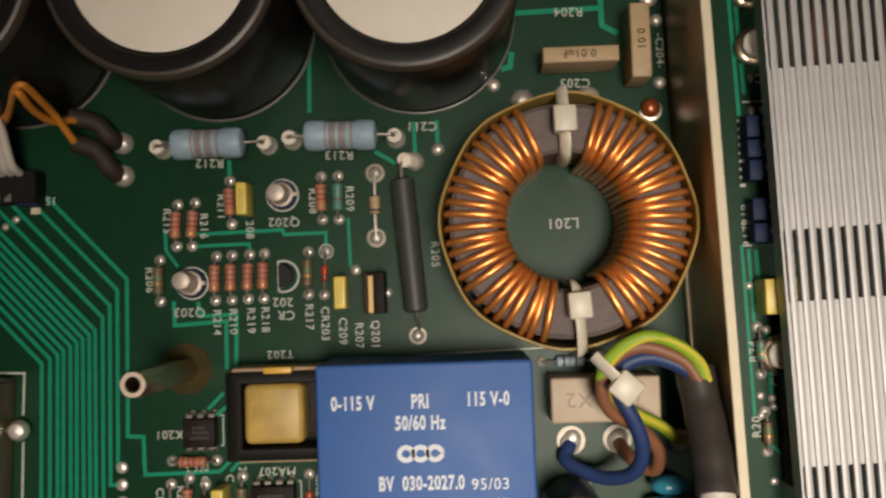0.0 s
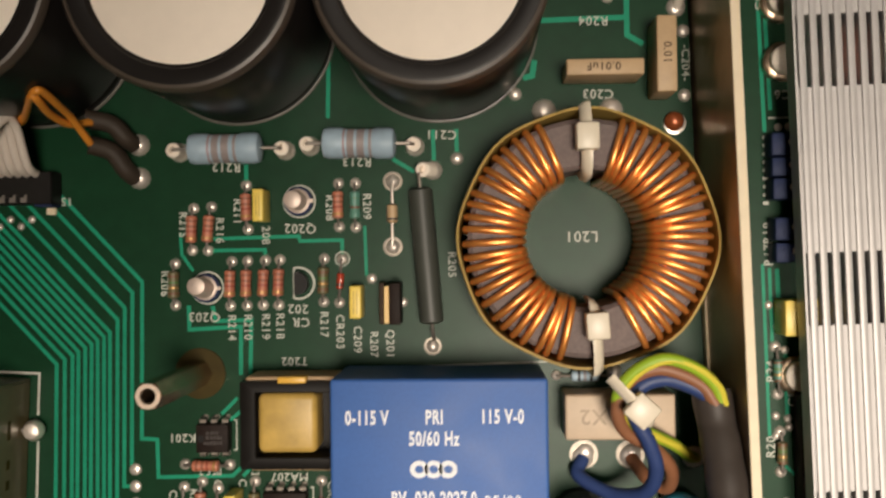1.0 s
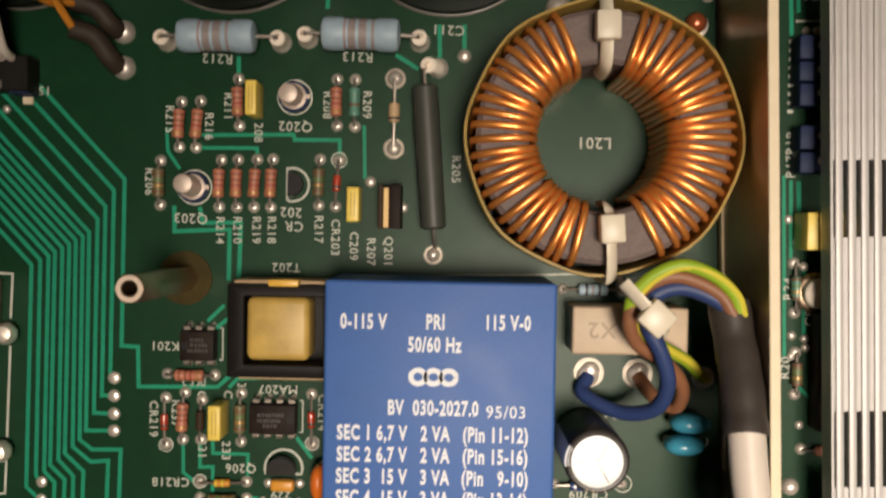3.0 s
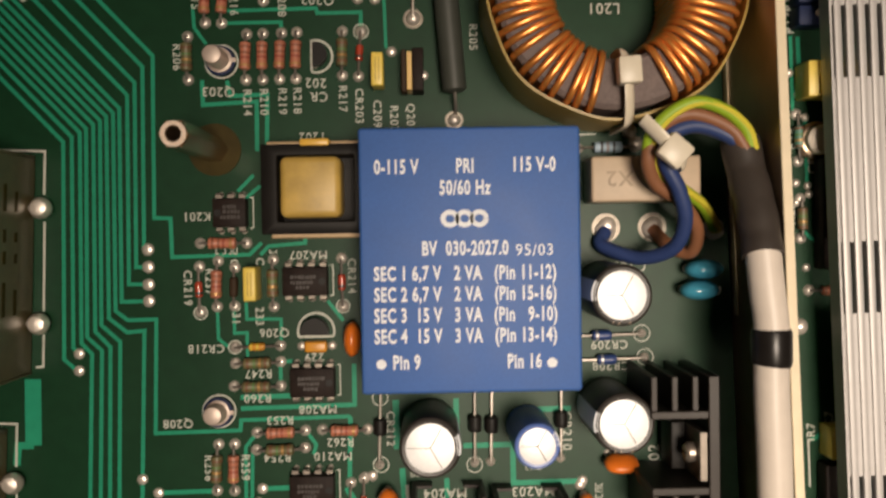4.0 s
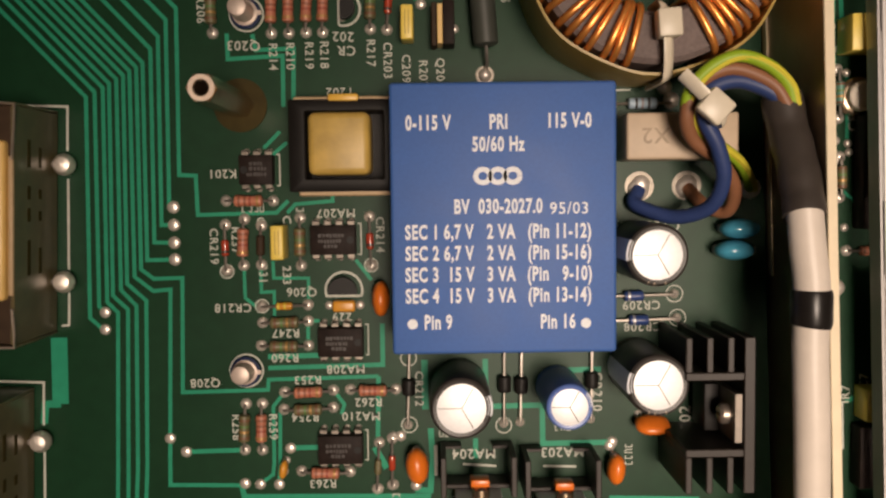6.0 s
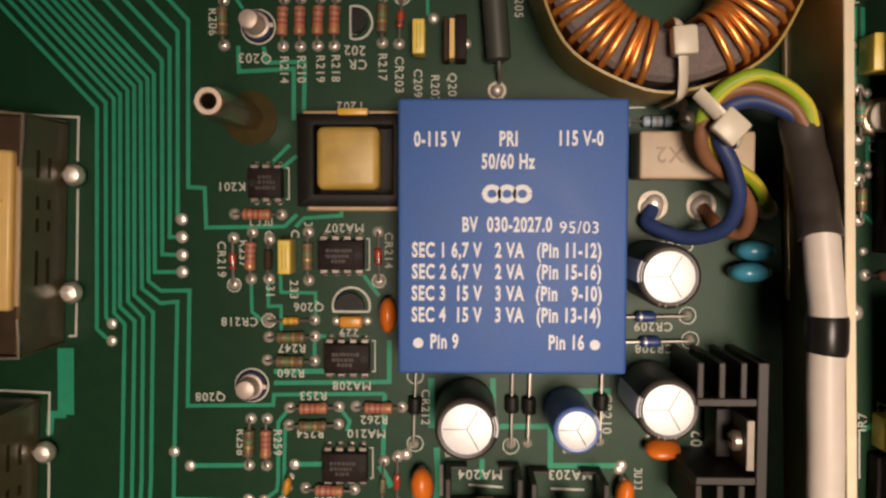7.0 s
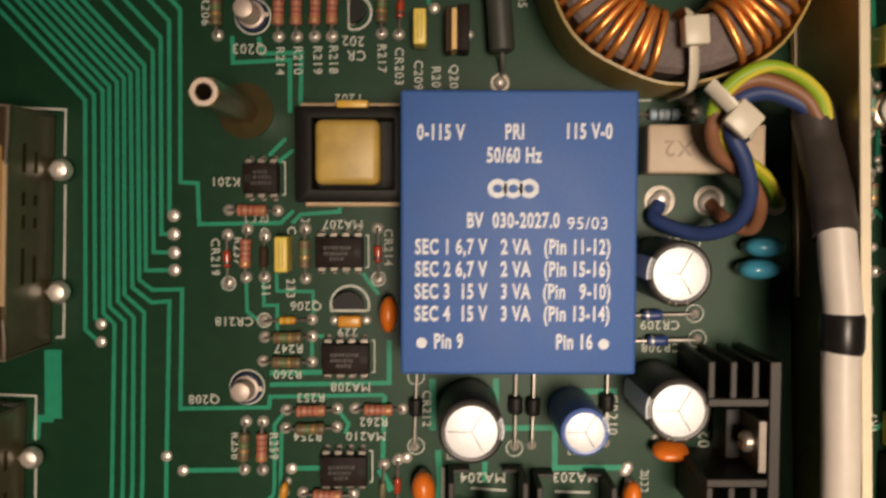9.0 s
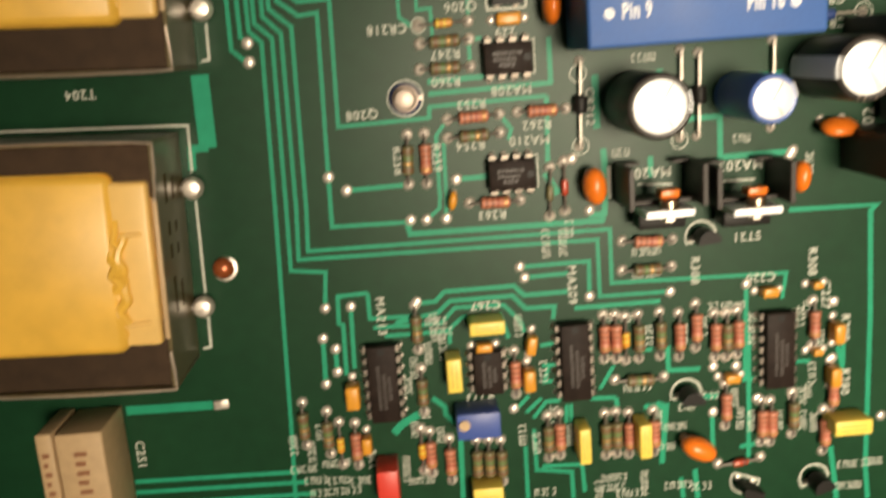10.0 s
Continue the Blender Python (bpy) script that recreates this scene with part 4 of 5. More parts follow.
# ---- left of the blue transformer ----
dip((-51.7, 10.6), 6, 180, "small black six-pin optocoupler chip")
dip((-35.5, -4.7), 8, 0)
dip((-34.3, -27.0), 8, 0)
dip((-34.8, -50.7), 8, 0)
for p, q, k in (((-59.1, 4.0), (-48.8, 3.9), "rust"), ((-55.2, 0.0), (-55.6, -10.2), "rust"), ((-43.0, 0.1), (-43.0, -10.4), "olive"),
                ((-59.4, -1.2), (-59.3, -11.3), "red"), ((-27.8, 0.2), (-27.6, -10.5), "red"), ((-51.8, -19.3), (-41.7, -19.1), "amber"),
                ((-51.8, -22.9), (-41.7, -22.7), "olive"), ((-52.2, -28.0), (-41.8, -28.1), "olive"), ((-47.3, -38.5), (-36.5, -38.2), "rust"),
                ((-47.5, -42.4), (-36.6, -42.1), "olive"), ((-32.7, -38.1), (-22.6, -38.2), "rust"), ((-55.9, -41.0), (-56.4, -51.4), "olive"),
                ((-52.3, -41.0), (-52.5, -51.5), "rust"), ((-43.9, -56.4), (-33.1, -56.7), "rust")):
    res(p, q, k)
axial("ceramic_capacitor", "small dark brown ceramic capacitor on the board", "capacitor", (-51.5, -1.5), (-51.7, -10.1), 4.4, 1.9, BAKED, (), 1.3)
film_cap((-48.3, -1.3), (-45.6, -8.6), 7.5)
ring((-59.3, -11.5), 1.35, 0.24)
ring((-51.8, -19.3), 1.35, 0.24)
ring((-27.6, -10.5), 1.35, 0.24)
half_round((-33.7, -16.0), 0, 3.1, 2.2)

drop_cap((-25.3, -17.4), 90, 7.6, 3.8, 6.8)
drop_cap((-47.5, -55.2), 80, 4.2, 1.9, 3.0, AMBER, "small amber tantalum capacitor", group="amber tantalum capacitors")
metal_can((-55.6, -33.6), (-55.8, -33.5))
for y in ((-70.7, 2.8), (-70.7, -1.1), (-70.7, -5.0), (-70.7, -8.7)):
    joint(y, 1.4, 0.6, name="solder_pad")
for y in ((-86.4, -20.2), (-86.5, -24.0), (-73.0, -48.6), (-69.5, -51.7), (-46.3, -51.2), (-56.6, -59.1), (-53.2, -59.3), (-49.0, -59.4)):
    joint(y, 1.25, 0.6, name="solder_pad")
for s, q in (("MA207", (-35.1, 1.1)), ("CR218", (-58.2, -19.5)), ("Q206", (-43.0, -16.2)), ("229", (-34.2, -21.8)), ("R247", (-46.7, -25.3)), ("MA208", (-33.6, -33.5)), ("Q208", (-64.8, -36.2)), ("R253", (-42.1, -35.8)), ("R262", (-28.7, -41.0)), ("R254", (-42.8, -44.2)), ("MA210", (-30.4, -44.1)), ("R263", (-39.2, -59.3)), ("K201", (-59.7, 10.0)), ("R260", (-47.0, -30.8)), ("T202", (-33.7, 27.4))):
    marking(s, q, 1.65, 180)
for s, q in (("CR219", (-62.1, -5.9)), ("R237", (-57.3, -4.6)), ("C", (-51.7, -0.5)), ("231", (-51.5, -12.2)), ("C", (-46.0, -0.3)), ("233", (-46.3, -12.5)), ("CR214", (-25.6, -3.8)), ("R258", (-58.3, -46.3)), ("R259", (-50.1, -46.3))):
    marking(s, q, 1.6, -90)

# ---- tracks ----
TOPS = ((-88.9, 26.9), (-87.0, 28.0), (-85.2, 28.9), (-83.8, 29.8), (-82.2, 30.7), (-80.7, 31.5), (-79.3, 32.4), (-77.8, 33.2), (-76.4, 34.2), (-74.6, 37.1), (-72.9, 39.8), (-71.1, 43.3), (-68.8, 45.7))
ENDS = (((-89.8, -21.4), (-87.1, -23.9)), ((-87.7, -18.9), (-86.4, -20.1)), ((-85.9, -17.9), (-83.6, -20.3), (-84.8, -54.9), (-87.0, -105.5), (-89.2, -144.1)),
        ((-84.6, -16.5), (-81.4, -19.6), (-82.5, -54.9), (-83.0, -68.0), (-75.7, -68.9), (-76.6, -76.9)), ((-82.8, -15.3), (-79.5, -18.8), (-80.4, -54.9), (-81.1, -65.7), (-16.9, -66.7), (-16.8, -79.4), (-1.5, -79.6)),
        ((-81.4, -13.9), (-77.3, -17.7), (-78.3, -54.8), (-78.9, -64.0), (-14.1, -64.6), (-14.1, -76.6), (24.5, -77.6), (23.6, -83.5)), ((-79.7, -12.4), (-75.7, -15.6), (-71.9, -15.3), (-73.0, -48.6)), ((-78.2, -10.8), (-75.5, -12.9), (-69.2, -12.8), (-69.9, -38.3), (-51.0, -38.0), (-50.8, -35.7), (-26.4, -35.3)),
        ((-76.8, -8.8), (-70.7, -8.7)), ((-75.1, -4.9), (-70.7, -5.0)), ((-73.4, -1.1), (-70.7, -1.1)), ((-71.6, 2.9), (-70.7, 2.8)), ((-69.2, 9.8), (-65.6, 9.6), (-65.4, 1.0), (-48.2, 1.3), (-45.5, 3.9)))
for top, rest in zip(TOPS, ENDS):
    trace([(top[0] - 62, top[1] + 66), top, *rest], 0.85)
for pts, w in ((((-73.0, -48.6), (-73.3, -59.2), (-57.4, -59.5)), 0.9), (((-69.5, -51.7), (-56.4, -51.5)), 1.0), (((-46.3, -51.2), (-39.7, -51.1)), 1.1),
               (((-50.8, -30.6), (-39.1, -30.4)), 1.1), (((-50.8, -33.1), (-25.4, -32.7), (-25.4, -23.5)), 1.0), (((-26.4, -35.3), (-26.8, -49.8)), 1.0),
               (((-47.3, -38.5), (-49.9, -41.8), (-50.0, -54.6), (-50.3, -57.1), (-53.2, -59.3)), 0.8), (((-47.5, -42.4), (-48.4, -43.2), (-48.7, -54.6), (-49.0, -59.4)), 0.8),
               (((-36.5, -38.2), (-34.1, -41.5), (-34.8, -43.7)), 0.8), (((-41.8, -28.1), (-41.8, -22.7), (-39.1, -22.7)), 0.8), (((-55.6, -10.2), (-55.5, -17.4), (-53.1, -19.4)), 0.7),
               (((-51.9, -11.3), (-51.9, -16.2), (-49.1, -16.1), (-49.1, -22.3)), 0.7), (((-49.2, -9.3), (-49.1, -13.1), (-41.5, -13.2), (-41.5, -18.5)), 0.7), (((-45.8, 1.2), (-44.0, 3.1), (-35.8, 3.7), (-35.8, 5.6)), 0.8),
               (((-31.0, -9.3), (-27.6, -13.8)), 0.8), (((-50.6, 15.4), (-47.0, 19.0)), 0.8), (((-48.8, 13.9), (-45.5, 16.6)), 0.8),
               (((-52.2, 55.4), (-32.5, 55.8), (-32.2, 54.7), (-22.6, 54.8), (-22.6, 50.5)), 0.8), (((-52.5, 52.7), (-40.3, 52.8), (-40.2, 50.4)), 0.8), (((-59.8, 56.8), (-59.5, 51.8), (-56.9, 48.1)), 0.7),
               (((-58.0, 40.2), (-57.9, 34.7), (-46.0, 35.3), (-46.1, 24.3)), 0.9), (((-52.5, 40.0), (-51.8, 36.6), (-43.6, 36.8), (-43.9, 24.4)), 0.9), (((-17.4, 58.0), (-17.1, 46.7)), 0.7),
               (((-44.5, 72.3), (-44.4, 67.5)), 0.9), (((3.6, 79.7), (3.7, 73.0)), 0.9), (((-1.7, 79.6), (-1.5, 72.1)), 0.9), (((-10.9, 73.1), (-6.0, 70.1)), 0.9), (((-25.2, 101.0), (-25.6, 82.6)), 0.9),
               (((21.8, 103.8), (42.4, 104.2)), 1.2), (((42.1, 113.6), (42.2, 100.2), (45.8, 98.1)), 1.2), (((24.0, 111.3), (27.7, 111.2)), 1.0),
               (((-16.2, -31.8), (-16.1, -42.9)), 1.4), (((-2.7, -31.7), (-2.6, -40.3)), 1.2), (((-1.2, -42.4), (9.9, -42.3), (10.0, -51.0), (25.1, -50.9)), 1.2), (((15.8, -34.5), (23.1, -34.4)), 1.2), (((-15.0, -47.2), (-14.6, -54.2), (-15.2, -61.3), (-18.6, -61.1)), 1.3), (((-5.0, -49.6), (-5.0, -54.1)), 1.1),
               (((-27.5, -51.3), (-24.9, -56.1)), 1.4), (((24.9, -63.6), (44.3, -64.0), (42.9, -65.2), (43.6, -88.7), (43.6, -125.1), (44.4, -133.9)), 1.1),
               (((-57.4, -59.5), (-56.9, -62.1), (-15.1, -62.6)), 1.2),
               (((-34.0, -71.3), (-18.9, -71.3), (-19.1, -79.2)), 0.9), (((-33.2, -73.7), (-23.4, -73.6)), 0.9), (((-57.5, -77.6), (-52.7, -77.4), (-50.7, -75.4), (-35.5, -75.4), (-33.4, -77.7), (-23.8, -77.7)), 1.0),
               (((-61.8, -81.5), (-52.4, -80.0), (-49.6, -77.6), (-35.9, -77.6), (-33.2, -80.7), (-26.9, -80.8), (-27.3, -83.7)), 1.0), (((-67.2, -74.3), (-73.7, -74.5), (-74.0, -80.6), (-73.1, -81.0), (-73.5, -92.5)), 0.9), (((-67.2, -74.3), (-67.2, -80.1), (-57.7, -80.3)), 0.9), (((-66.6, -82.2), (-51.9, -82.5), (-48.6, -79.2), (-38.0, -79.5), (-34.7, -83.2), (-33.8, -86.1)), 0.9), (((-64.3, -84.3), (-50.7, -84.4), (-47.2, -81.5), (-38.9, -81.5), (-37.3, -87.2)), 0.9), (((-50.0, -83.8), (-50.3, -87.4)), 0.9), (((-55.1, -99.6), (-52.4, -102.0), (-52.3, -103.9), (-50.4, -106.3)), 1.1), (((-30.3, -94.2), (-27.2, -94.3)), 0.9), (((-28.9, -94.3), (-29.8, -98.1), (-27.4, -98.0)), 0.9), (((-25.2, -104.0), (-25.4, -108.4)), 0.8), (((-24.2, -104.0), (-24.3, -108.5)), 0.8), (((-14.0, -103.3), (-13.8, -105.5)), 1.0), (((27.0, -98.4), (30.2, -98.6)), 0.9), (((5.7, -105.0), (8.8, -105.2)), 1.0), (((37.6, -95.2), (37.7, -100.3)), 1.0), (((-4.9, -105.5), (-3.6, -106.0), (-3.4, -110.1)), 1.2), (((-30.4, -89.5), (-27.5, -89.3)), 0.9),
               (((-71.1, -77.0), (-71.6, -91.2)), 0.9), (((-77.8, -83.7), (-78.2, -94.2)), 1.0), (((-75.3, -86.3), (-75.4, -91.6)), 1.0), (((-22.5, -81.6), (-3.5, -81.6)), 1.0),
               (((15.6, -79.4), (15.3, -101.7), (18.2, -101.6)), 1.0), (((-2.1, -92.2), (-2.0, -97.9), (5.2, -98.2)), 1.1), (((-17.5, -100.9), (-14.3, -95.7)), 0.9), (((-19.7, -103.0), (-14.0, -103.3)), 1.0), (((-8.8, -92.8), (-5.5, -92.6)), 0.9),
               (((5.8, -104.7), (9.7, -105.0)), 0.9), (((-36.3, -103.8), (-33.6, -101.1)), 0.9), (((-34.4, -105.0), (-30.8, -101.9)), 0.9), (((-32.8, -106.5), (-29.8, -102.8), (-26.6, -102.8)), 0.9), (((36.3, -95.6), (37.8, -101.9)), 0.9),
               (((-122.9, -113.4), (-86.3, -114.5)), 1.0), (((-123.3, -116.0), (-84.7, -117.1)), 1.0), (((-123.7, -119.0), (-83.1, -120.1)), 1.0), (((-64.3, -107.2), (-62.2, -105.1), (-58.4, -103.2)), 1.8), (((16.2, -90.8), (16.2, -122.3)), 1.0), (((14.2, -117.9), (18.2, -117.5)), 1.0), (((7.8, -108.9), (7.9, -118.6)), 1.0), (((-7.7, -106.1), (-2.6, -106.3), (-3.9, -120.3)), 1.2),
               (((-49.5, -109.7), (-49.9, -124.6)), 1.1), (((-35.0, -113.2), (-35.1, -126.1)), 0.9), (((-32.9, -109.2), (-32.7, -119.2), (-24.7, -120.4), (-24.6, -127.1)), 0.9), (((-31.4, -118.4), (-22.3, -118.8), (-21.9, -125.7)), 0.9), (((3.7, -122.5), (4.3, -130.0)), 1.2), (((0.4, -124.3), (1.0, -129.6)), 1.0), (((35.3, -119.9), (37.0, -133.2)), 1.2)):
    trace(list(pts), w)
trace([(-96.8, -25.7), (-97.0, -40.5)], 3.6)
trace([(-97.0, -40.5), (-100.4, -40.5), (-100.8, -44.9)], 1.6)
trace([(21.4, 94.9), (20.9, 91.4), (18.8, 90.9)], 1.3)
trace([(-122.3, -96.4), (-103.4, -96.8)], 2.0)
part("solder_pad", box(B(), -1.6, 1.6, -1.0, 1.0, 0.05, 0.5, 0.2, 2), SOLDER, board, at=(*(-101.5, -96.8), 0), rot=5)



# ---- mains lead and wires ----
def wire(name, label, pts, r, mat, stripe=None):
    ob = thing(name, label, "wire", (pts[0][0], pts[0][1]))
    o = Vector((pts[0][0], pts[0][1], 0))
    path = bend([Vector(p) - o for p in pts], 7)
    ins = part("insulation", tube(B(), path, r, 12), mat, ob)
    if stripe:
        side = [p + Vector((0, 0, 0.42 * r)) + Vector((0.55 * r, -0.2 * r, 0)) for p in path]
        part("stripe", tube(B(), side, r * 0.62, 8), stripe, ins, "yellow stripe")
    e = pts[-1]
    joint((e[0] - o.x, e[1] - o.y), 2.5, 1.2, ob)
    return ob


wire("earth_wire", "green and yellow striped earth wire", [(*(55.9, 21.4), 23.2), (*(54.3, 25.3), 24.1), (*(50.2, 28.7), 24.9), (*(44.5, 30.4), 24.9), (*(39.1, 28.0), 24.1), (*(35.8, 23.3), 22.4), (*(37.0, 18.1), 19.8), (*(42.8, 14.4), 17.2), (*(48.8, 11.0), 12.9), (*(53.5, 7.1), 6.0), (*(55.8, 5.5), 0.5)], 1.25, WIREGREEN, WIREYELLOW)
wire("live_wire", "brown insulated mains wire", [(*(55.2, 20.6), 23.2), (*(51.7, 25.4), 23.2), (*(44.1, 28.3), 23.2), (*(38.2, 25.8), 22.4), (*(35.8, 20.2), 21.5), (*(37.9, 15.0), 18.9), (*(43.9, 11.0), 16.3), (*(48.4, 5.6), 12.0), (*(48.5, 0.7), 7.7), (*(45.0, 1.5), 4.3), (*(41.8, 5.7), 0.5)], 1.45, WIREBROWN)
wire("neutral_wire", "blue insulated mains wire looped to its pad", [(*(54.8, 21.3), 22.4), (*(51.2, 24.2), 22.4), (*(45.2, 26.1), 22.4), (*(40.0, 24.3), 22.4), (*(39.0, 19.1), 22.4), (*(41.9, 13.5), 21.5), (*(43.9, 7.1), 18.9), (*(42.4, 1.5), 14.6), (*(36.7, -0.5), 8.6), (*(29.9, 2.2), 3.4), (*(31.2, 5.3), 0.5)], 1.55, WIREBLUE)
for q in ((31.5, 6.1), (41.9, 6.1)):
    part("solder_pad", lathe(B(), [(0, 0.03), (3.2, 0.03), (3.2, 0.16), (0, 0.2)], 28), PADTAN, board, at=(q[0], q[1], 0))
    joint((q[0] + 0.3, q[1] + 0.4), 2.1, 1.3)
tq = (39.4, 21.1)
ob = thing("cable_tie", "white nylon cable tie round the three mains wires", "cable tie", tq, rot=-42)
part("strap", tube(B(), bend([(-3.8, 0.4, 23.6), (-3.0, 0.4, 26.0), (0, 0, 26.6), (3.2, -0.4, 26.0), (4.0, -0.6, 23.6), (3.0, -0.6, 20.4), (-2.0, 0, 19.6), (-4.0, 0.4, 21.0), (-3.8, 0.4, 23.6)], 4), 1.3, 8, 0.4), NYLON, ob)
part("head", box(B(), -2.3, 3.2, -2.9, 2.6, 25.6, 28.4, 0.6, 2), NYLON, ob)
part("tail", tube(B(), bend([(-1.0, 0.0, 27.0), (-4.6, 0.2, 27.0), (-8.2, 0.6, 26.2)], 4), 1.5, 8, 0.4), NYLON, ob)
o = (55.4, 0.2)
ob = thing("mains_cable", "white mains cable with black heat-shrink and a black tape band", "cable", o)


def rel(q, z):
    return (q[0] - o[0], q[1] - o[1], z)


part("jacket", tube(B(), bend([rel((55.4, 1.7), 30), rel((56.2, -6.4), 30), rel((57.0, -13.6), 30), rel((56.9, -24.9), 30), rel((57.4, -43.5), 30), rel((58.6, -87.6), 28), rel((60.4, -152.5), 24)], 8), 3.35, 24), CABLE_WHITE, ob)
sleeve = bend([rel((54.8, 23.2), 20), rel((55.5, 16.2), 22), rel((55.7, 10.9), 25), rel((55.7, 4.7), 28), rel((55.5, 0.1), 30)], 6)
part("heat_shrink", tube(B(), sleeve, [3.9 + 0.1 * math.sin(i * 0.9) for i in range(len(sleeve))], 24), SHRINK, ob, "black wrinkled heat-shrink sleeve")
part("tape_band", tube(B(), [rel((57.0, -13.8), 30), rel((57.0, -14.6), 30), rel((57.0, -19.9), 30), rel((56.9, -20.8), 30)], [3.6, 3.85, 3.85, 3.6], 24), SLEEVE, ob, "glossy black tape band")
ra, rb = (58.5, 45.5), (60.7, -13.9)
rail = thing("edge_rail", "thin cream edge rail beside the circuit board", "rail", ra)
dx, dy = rb[0] - ra[0], rb[1] - ra[1]
part("strip", prism(B(), [(-0.5, 0), (dx - 0.5, dy), (dx + 0.5, dy), (0.5, 0)], 0.1, 2.2), EDGE, rail, smooth=False)

# ---- mains filter parts ----
film_cap((26.4, 21.2), (49.7, 11.5), 11, "beige box suppression capacitor under the mains wires", BEIGE, 0.6, "suppression_capacitor")
marking("X2", (32.4, 16.6), 2.8, 180, z=11, material=STAMP, lift=0.03, bold=0.06)
marking("C263", (36.6, -2.6), 2.0, 180)
axial("resistor", "small pale blue banded resistor beside the choke", "resistor", (25.5, 23.9), (38.2, 24.0), 6.4, 2.4, PALEBLUE, ((-1.5, "black"), (-0.2, "grey"), (1.2, "black")), 1.6, 1.2)
for q in ((36.9, 27.7), (38.4, 24.8), (56.2, 5.3)):
    joint(q, 1.8, 1.6)
for q in ((51.5, -3.3), (50.4, -7.9)):
    drop_cap((q[0] + 0.5, q[1]), 0, 8.4, 4.4, 7.0, SKYBLUE, "glossy sky blue dipped disc capacitor", group="sky blue disc capacitors")
for top, r, H, mat, lab, st in (((30.4, -7.6), 6.3, 21, SLEEVE_GREY, "black-sleeved electrolytic capacitor with a bright top", 170), ((30.6, -33.6), 6.3, 21, SLEEVE_GREY, "black-sleeved electrolytic capacitor with a bright top", 175),
                                ((-8.6, -37.7), 6.3, 21, SLEEVE_GREY, "wide black-sleeved electrolytic capacitor with a bright top", 5), ((13.1, -38.0), 4.75, 20, SLEEVE_BLUE, "blue-sleeved electrolytic capacitor with a bright top", 20)):
    electrolytic(top, r, H, mat, lab, st, (60, 180, 300))
rectifier((24.7, -18.0), (39.2, -17.7), "dark blue diode on long tinned leads", DIODEBLUE, 4.4, 2.3, shift=-2.0)
rectifier((24.7, -23.4), (39.8, -23.1), "dark blue diode on long tinned leads", DIODEBLUE, 4.4, 2.3, shift=-1.2)
ring((39.3, -17.7), 1.7, 0.24)
ring((40.0, -23.1), 1.7, 0.24)
marking("CR209", (32.0, -20.1), 1.7, 180)
marking("CR208", (32.3, -24.9), 1.7, 180)
rectifier((-19.4, -28.7), (-20.0, -46.3))
rectifier((1.5, -28.0), (1.3, -46.2))
rectifier((5.3, -28.8), (4.9, -46.0))
rectifier((20.8, -27.4), (20.6, -45.5))
for q in ((-19.7, -46.3), (1.3, -46.7), (-19.7, -31.3)):
    ring(q, 1.6, 0.24)
marking("CR210", (22.1, -39.4), 1.8, -90)
marking("CR212", (-17.5, -38.2), 1.6, -90)
marking("202", (41.9, -45.7), 2.2, 90)
marking("MA204", (-5.4, -53.0), 1.9, 180)
marking("MA203", (14.4, -52.9), 1.9, 180)
marking("C", (56.3, -8.5), 2.0, 90)
drop_cap((33.6, -44.6), 0, 7.6, 3.2, 6.0, lean=25)
drop_cap((25.6, -55.8), 85, 6.6, 4.0, 5.5, lean=0)
drop_cap((-18.0, -54.3), 95, 7.8, 5.0, 6.4, lean=0)
for q in ((-23.4, -49.0), (-21.7, -48.8), (-26.5, -50.2), (-23.5, -59.8), (-18.4, -60.1), (-26.9, -60.7), (25.5, -50.8), (25.0, -51.7)):
    joint(q, 1.25, 0.7)
axial("diode", "slim red glass diode on bright leads", "diode", (-23.6, -49.3), (-23.7, -59.8), 3.4, 1.5, GLASS, (), 1.2)
axial("diode", "slim green-brown diode on bright leads", "diode", (-26.5, -50.2), (-27.1, -60.7), 3.4, 1.5, OLIVERES, (), 1.2)

# ---- finned heatsink with its regulator ----
A, Z = (49.6, -24.0), (35.8, -55.4)
hw, hh = A[0] - Z[0], A[1] - Z[1]
ob = thing("finned_heatsink", "black anodised finned heatsink standing on the board", "heatsink", A)
part("spine", box(B(), -2.2, 0, -hh, 0, 0.3, 22, 0.2, 1), ANODISED, ob)
for y in (-8.6, -hh + 7.4):
    part("web", box(B(), -hw, -2.2, y, y + 1.6, 0.3, 22, 0.2, 1), ANODISED, ob)
for k, x in enumerate((-hw, -hw * 0.70, -hw * 0.40)):
    part("fin", box(B(), x, x + 1.3, -7.0, 0.0, 0.3, 22, 0.2, 1), ANODISED, ob)
    part("fin", box(B(), x, x + 1.3, -hh, -hh + 7.4, 0.3, 22, 0.2, 1), ANODISED, ob)
part("rivet", lathe(B(), [(0, 0), (0.9, 0), (0.7, 0.8), (0, 0.9)], 12, at=(0, -hh / 2, 18), axis="x"), RUST, ob)
ob = thing("power_regulator", "black power regulator screwed to the finned heatsink", "transistor", (A[0] - 2.3, A[1] - hh * 0.52))
part("tab", box(B(), -1.7, -0.1, -5.0, 5.0, 9, 21.6, 0.15, 1), PIN, ob, "grey metal tab")
part("body", box(B(), -4.8, -1.8, -5.0, 5.0, 3, 12.0, 0.3, 2), BLACK, ob)
screw = part("screw", lathe(B(), [(0, -3.6), (1.6, -3.6), (2.1, -3.0), (2.1, -1.7), (0, -1.7)], 18, at=(0, 0, 17.2), axis="x"), STEEL, ob)
# black bar on the head: the uncut slot's shade as colour
part("slot", box(B(), -3.68, -3.5, -0.25, 0.25, 15.8, 18.6), BLACK, screw)
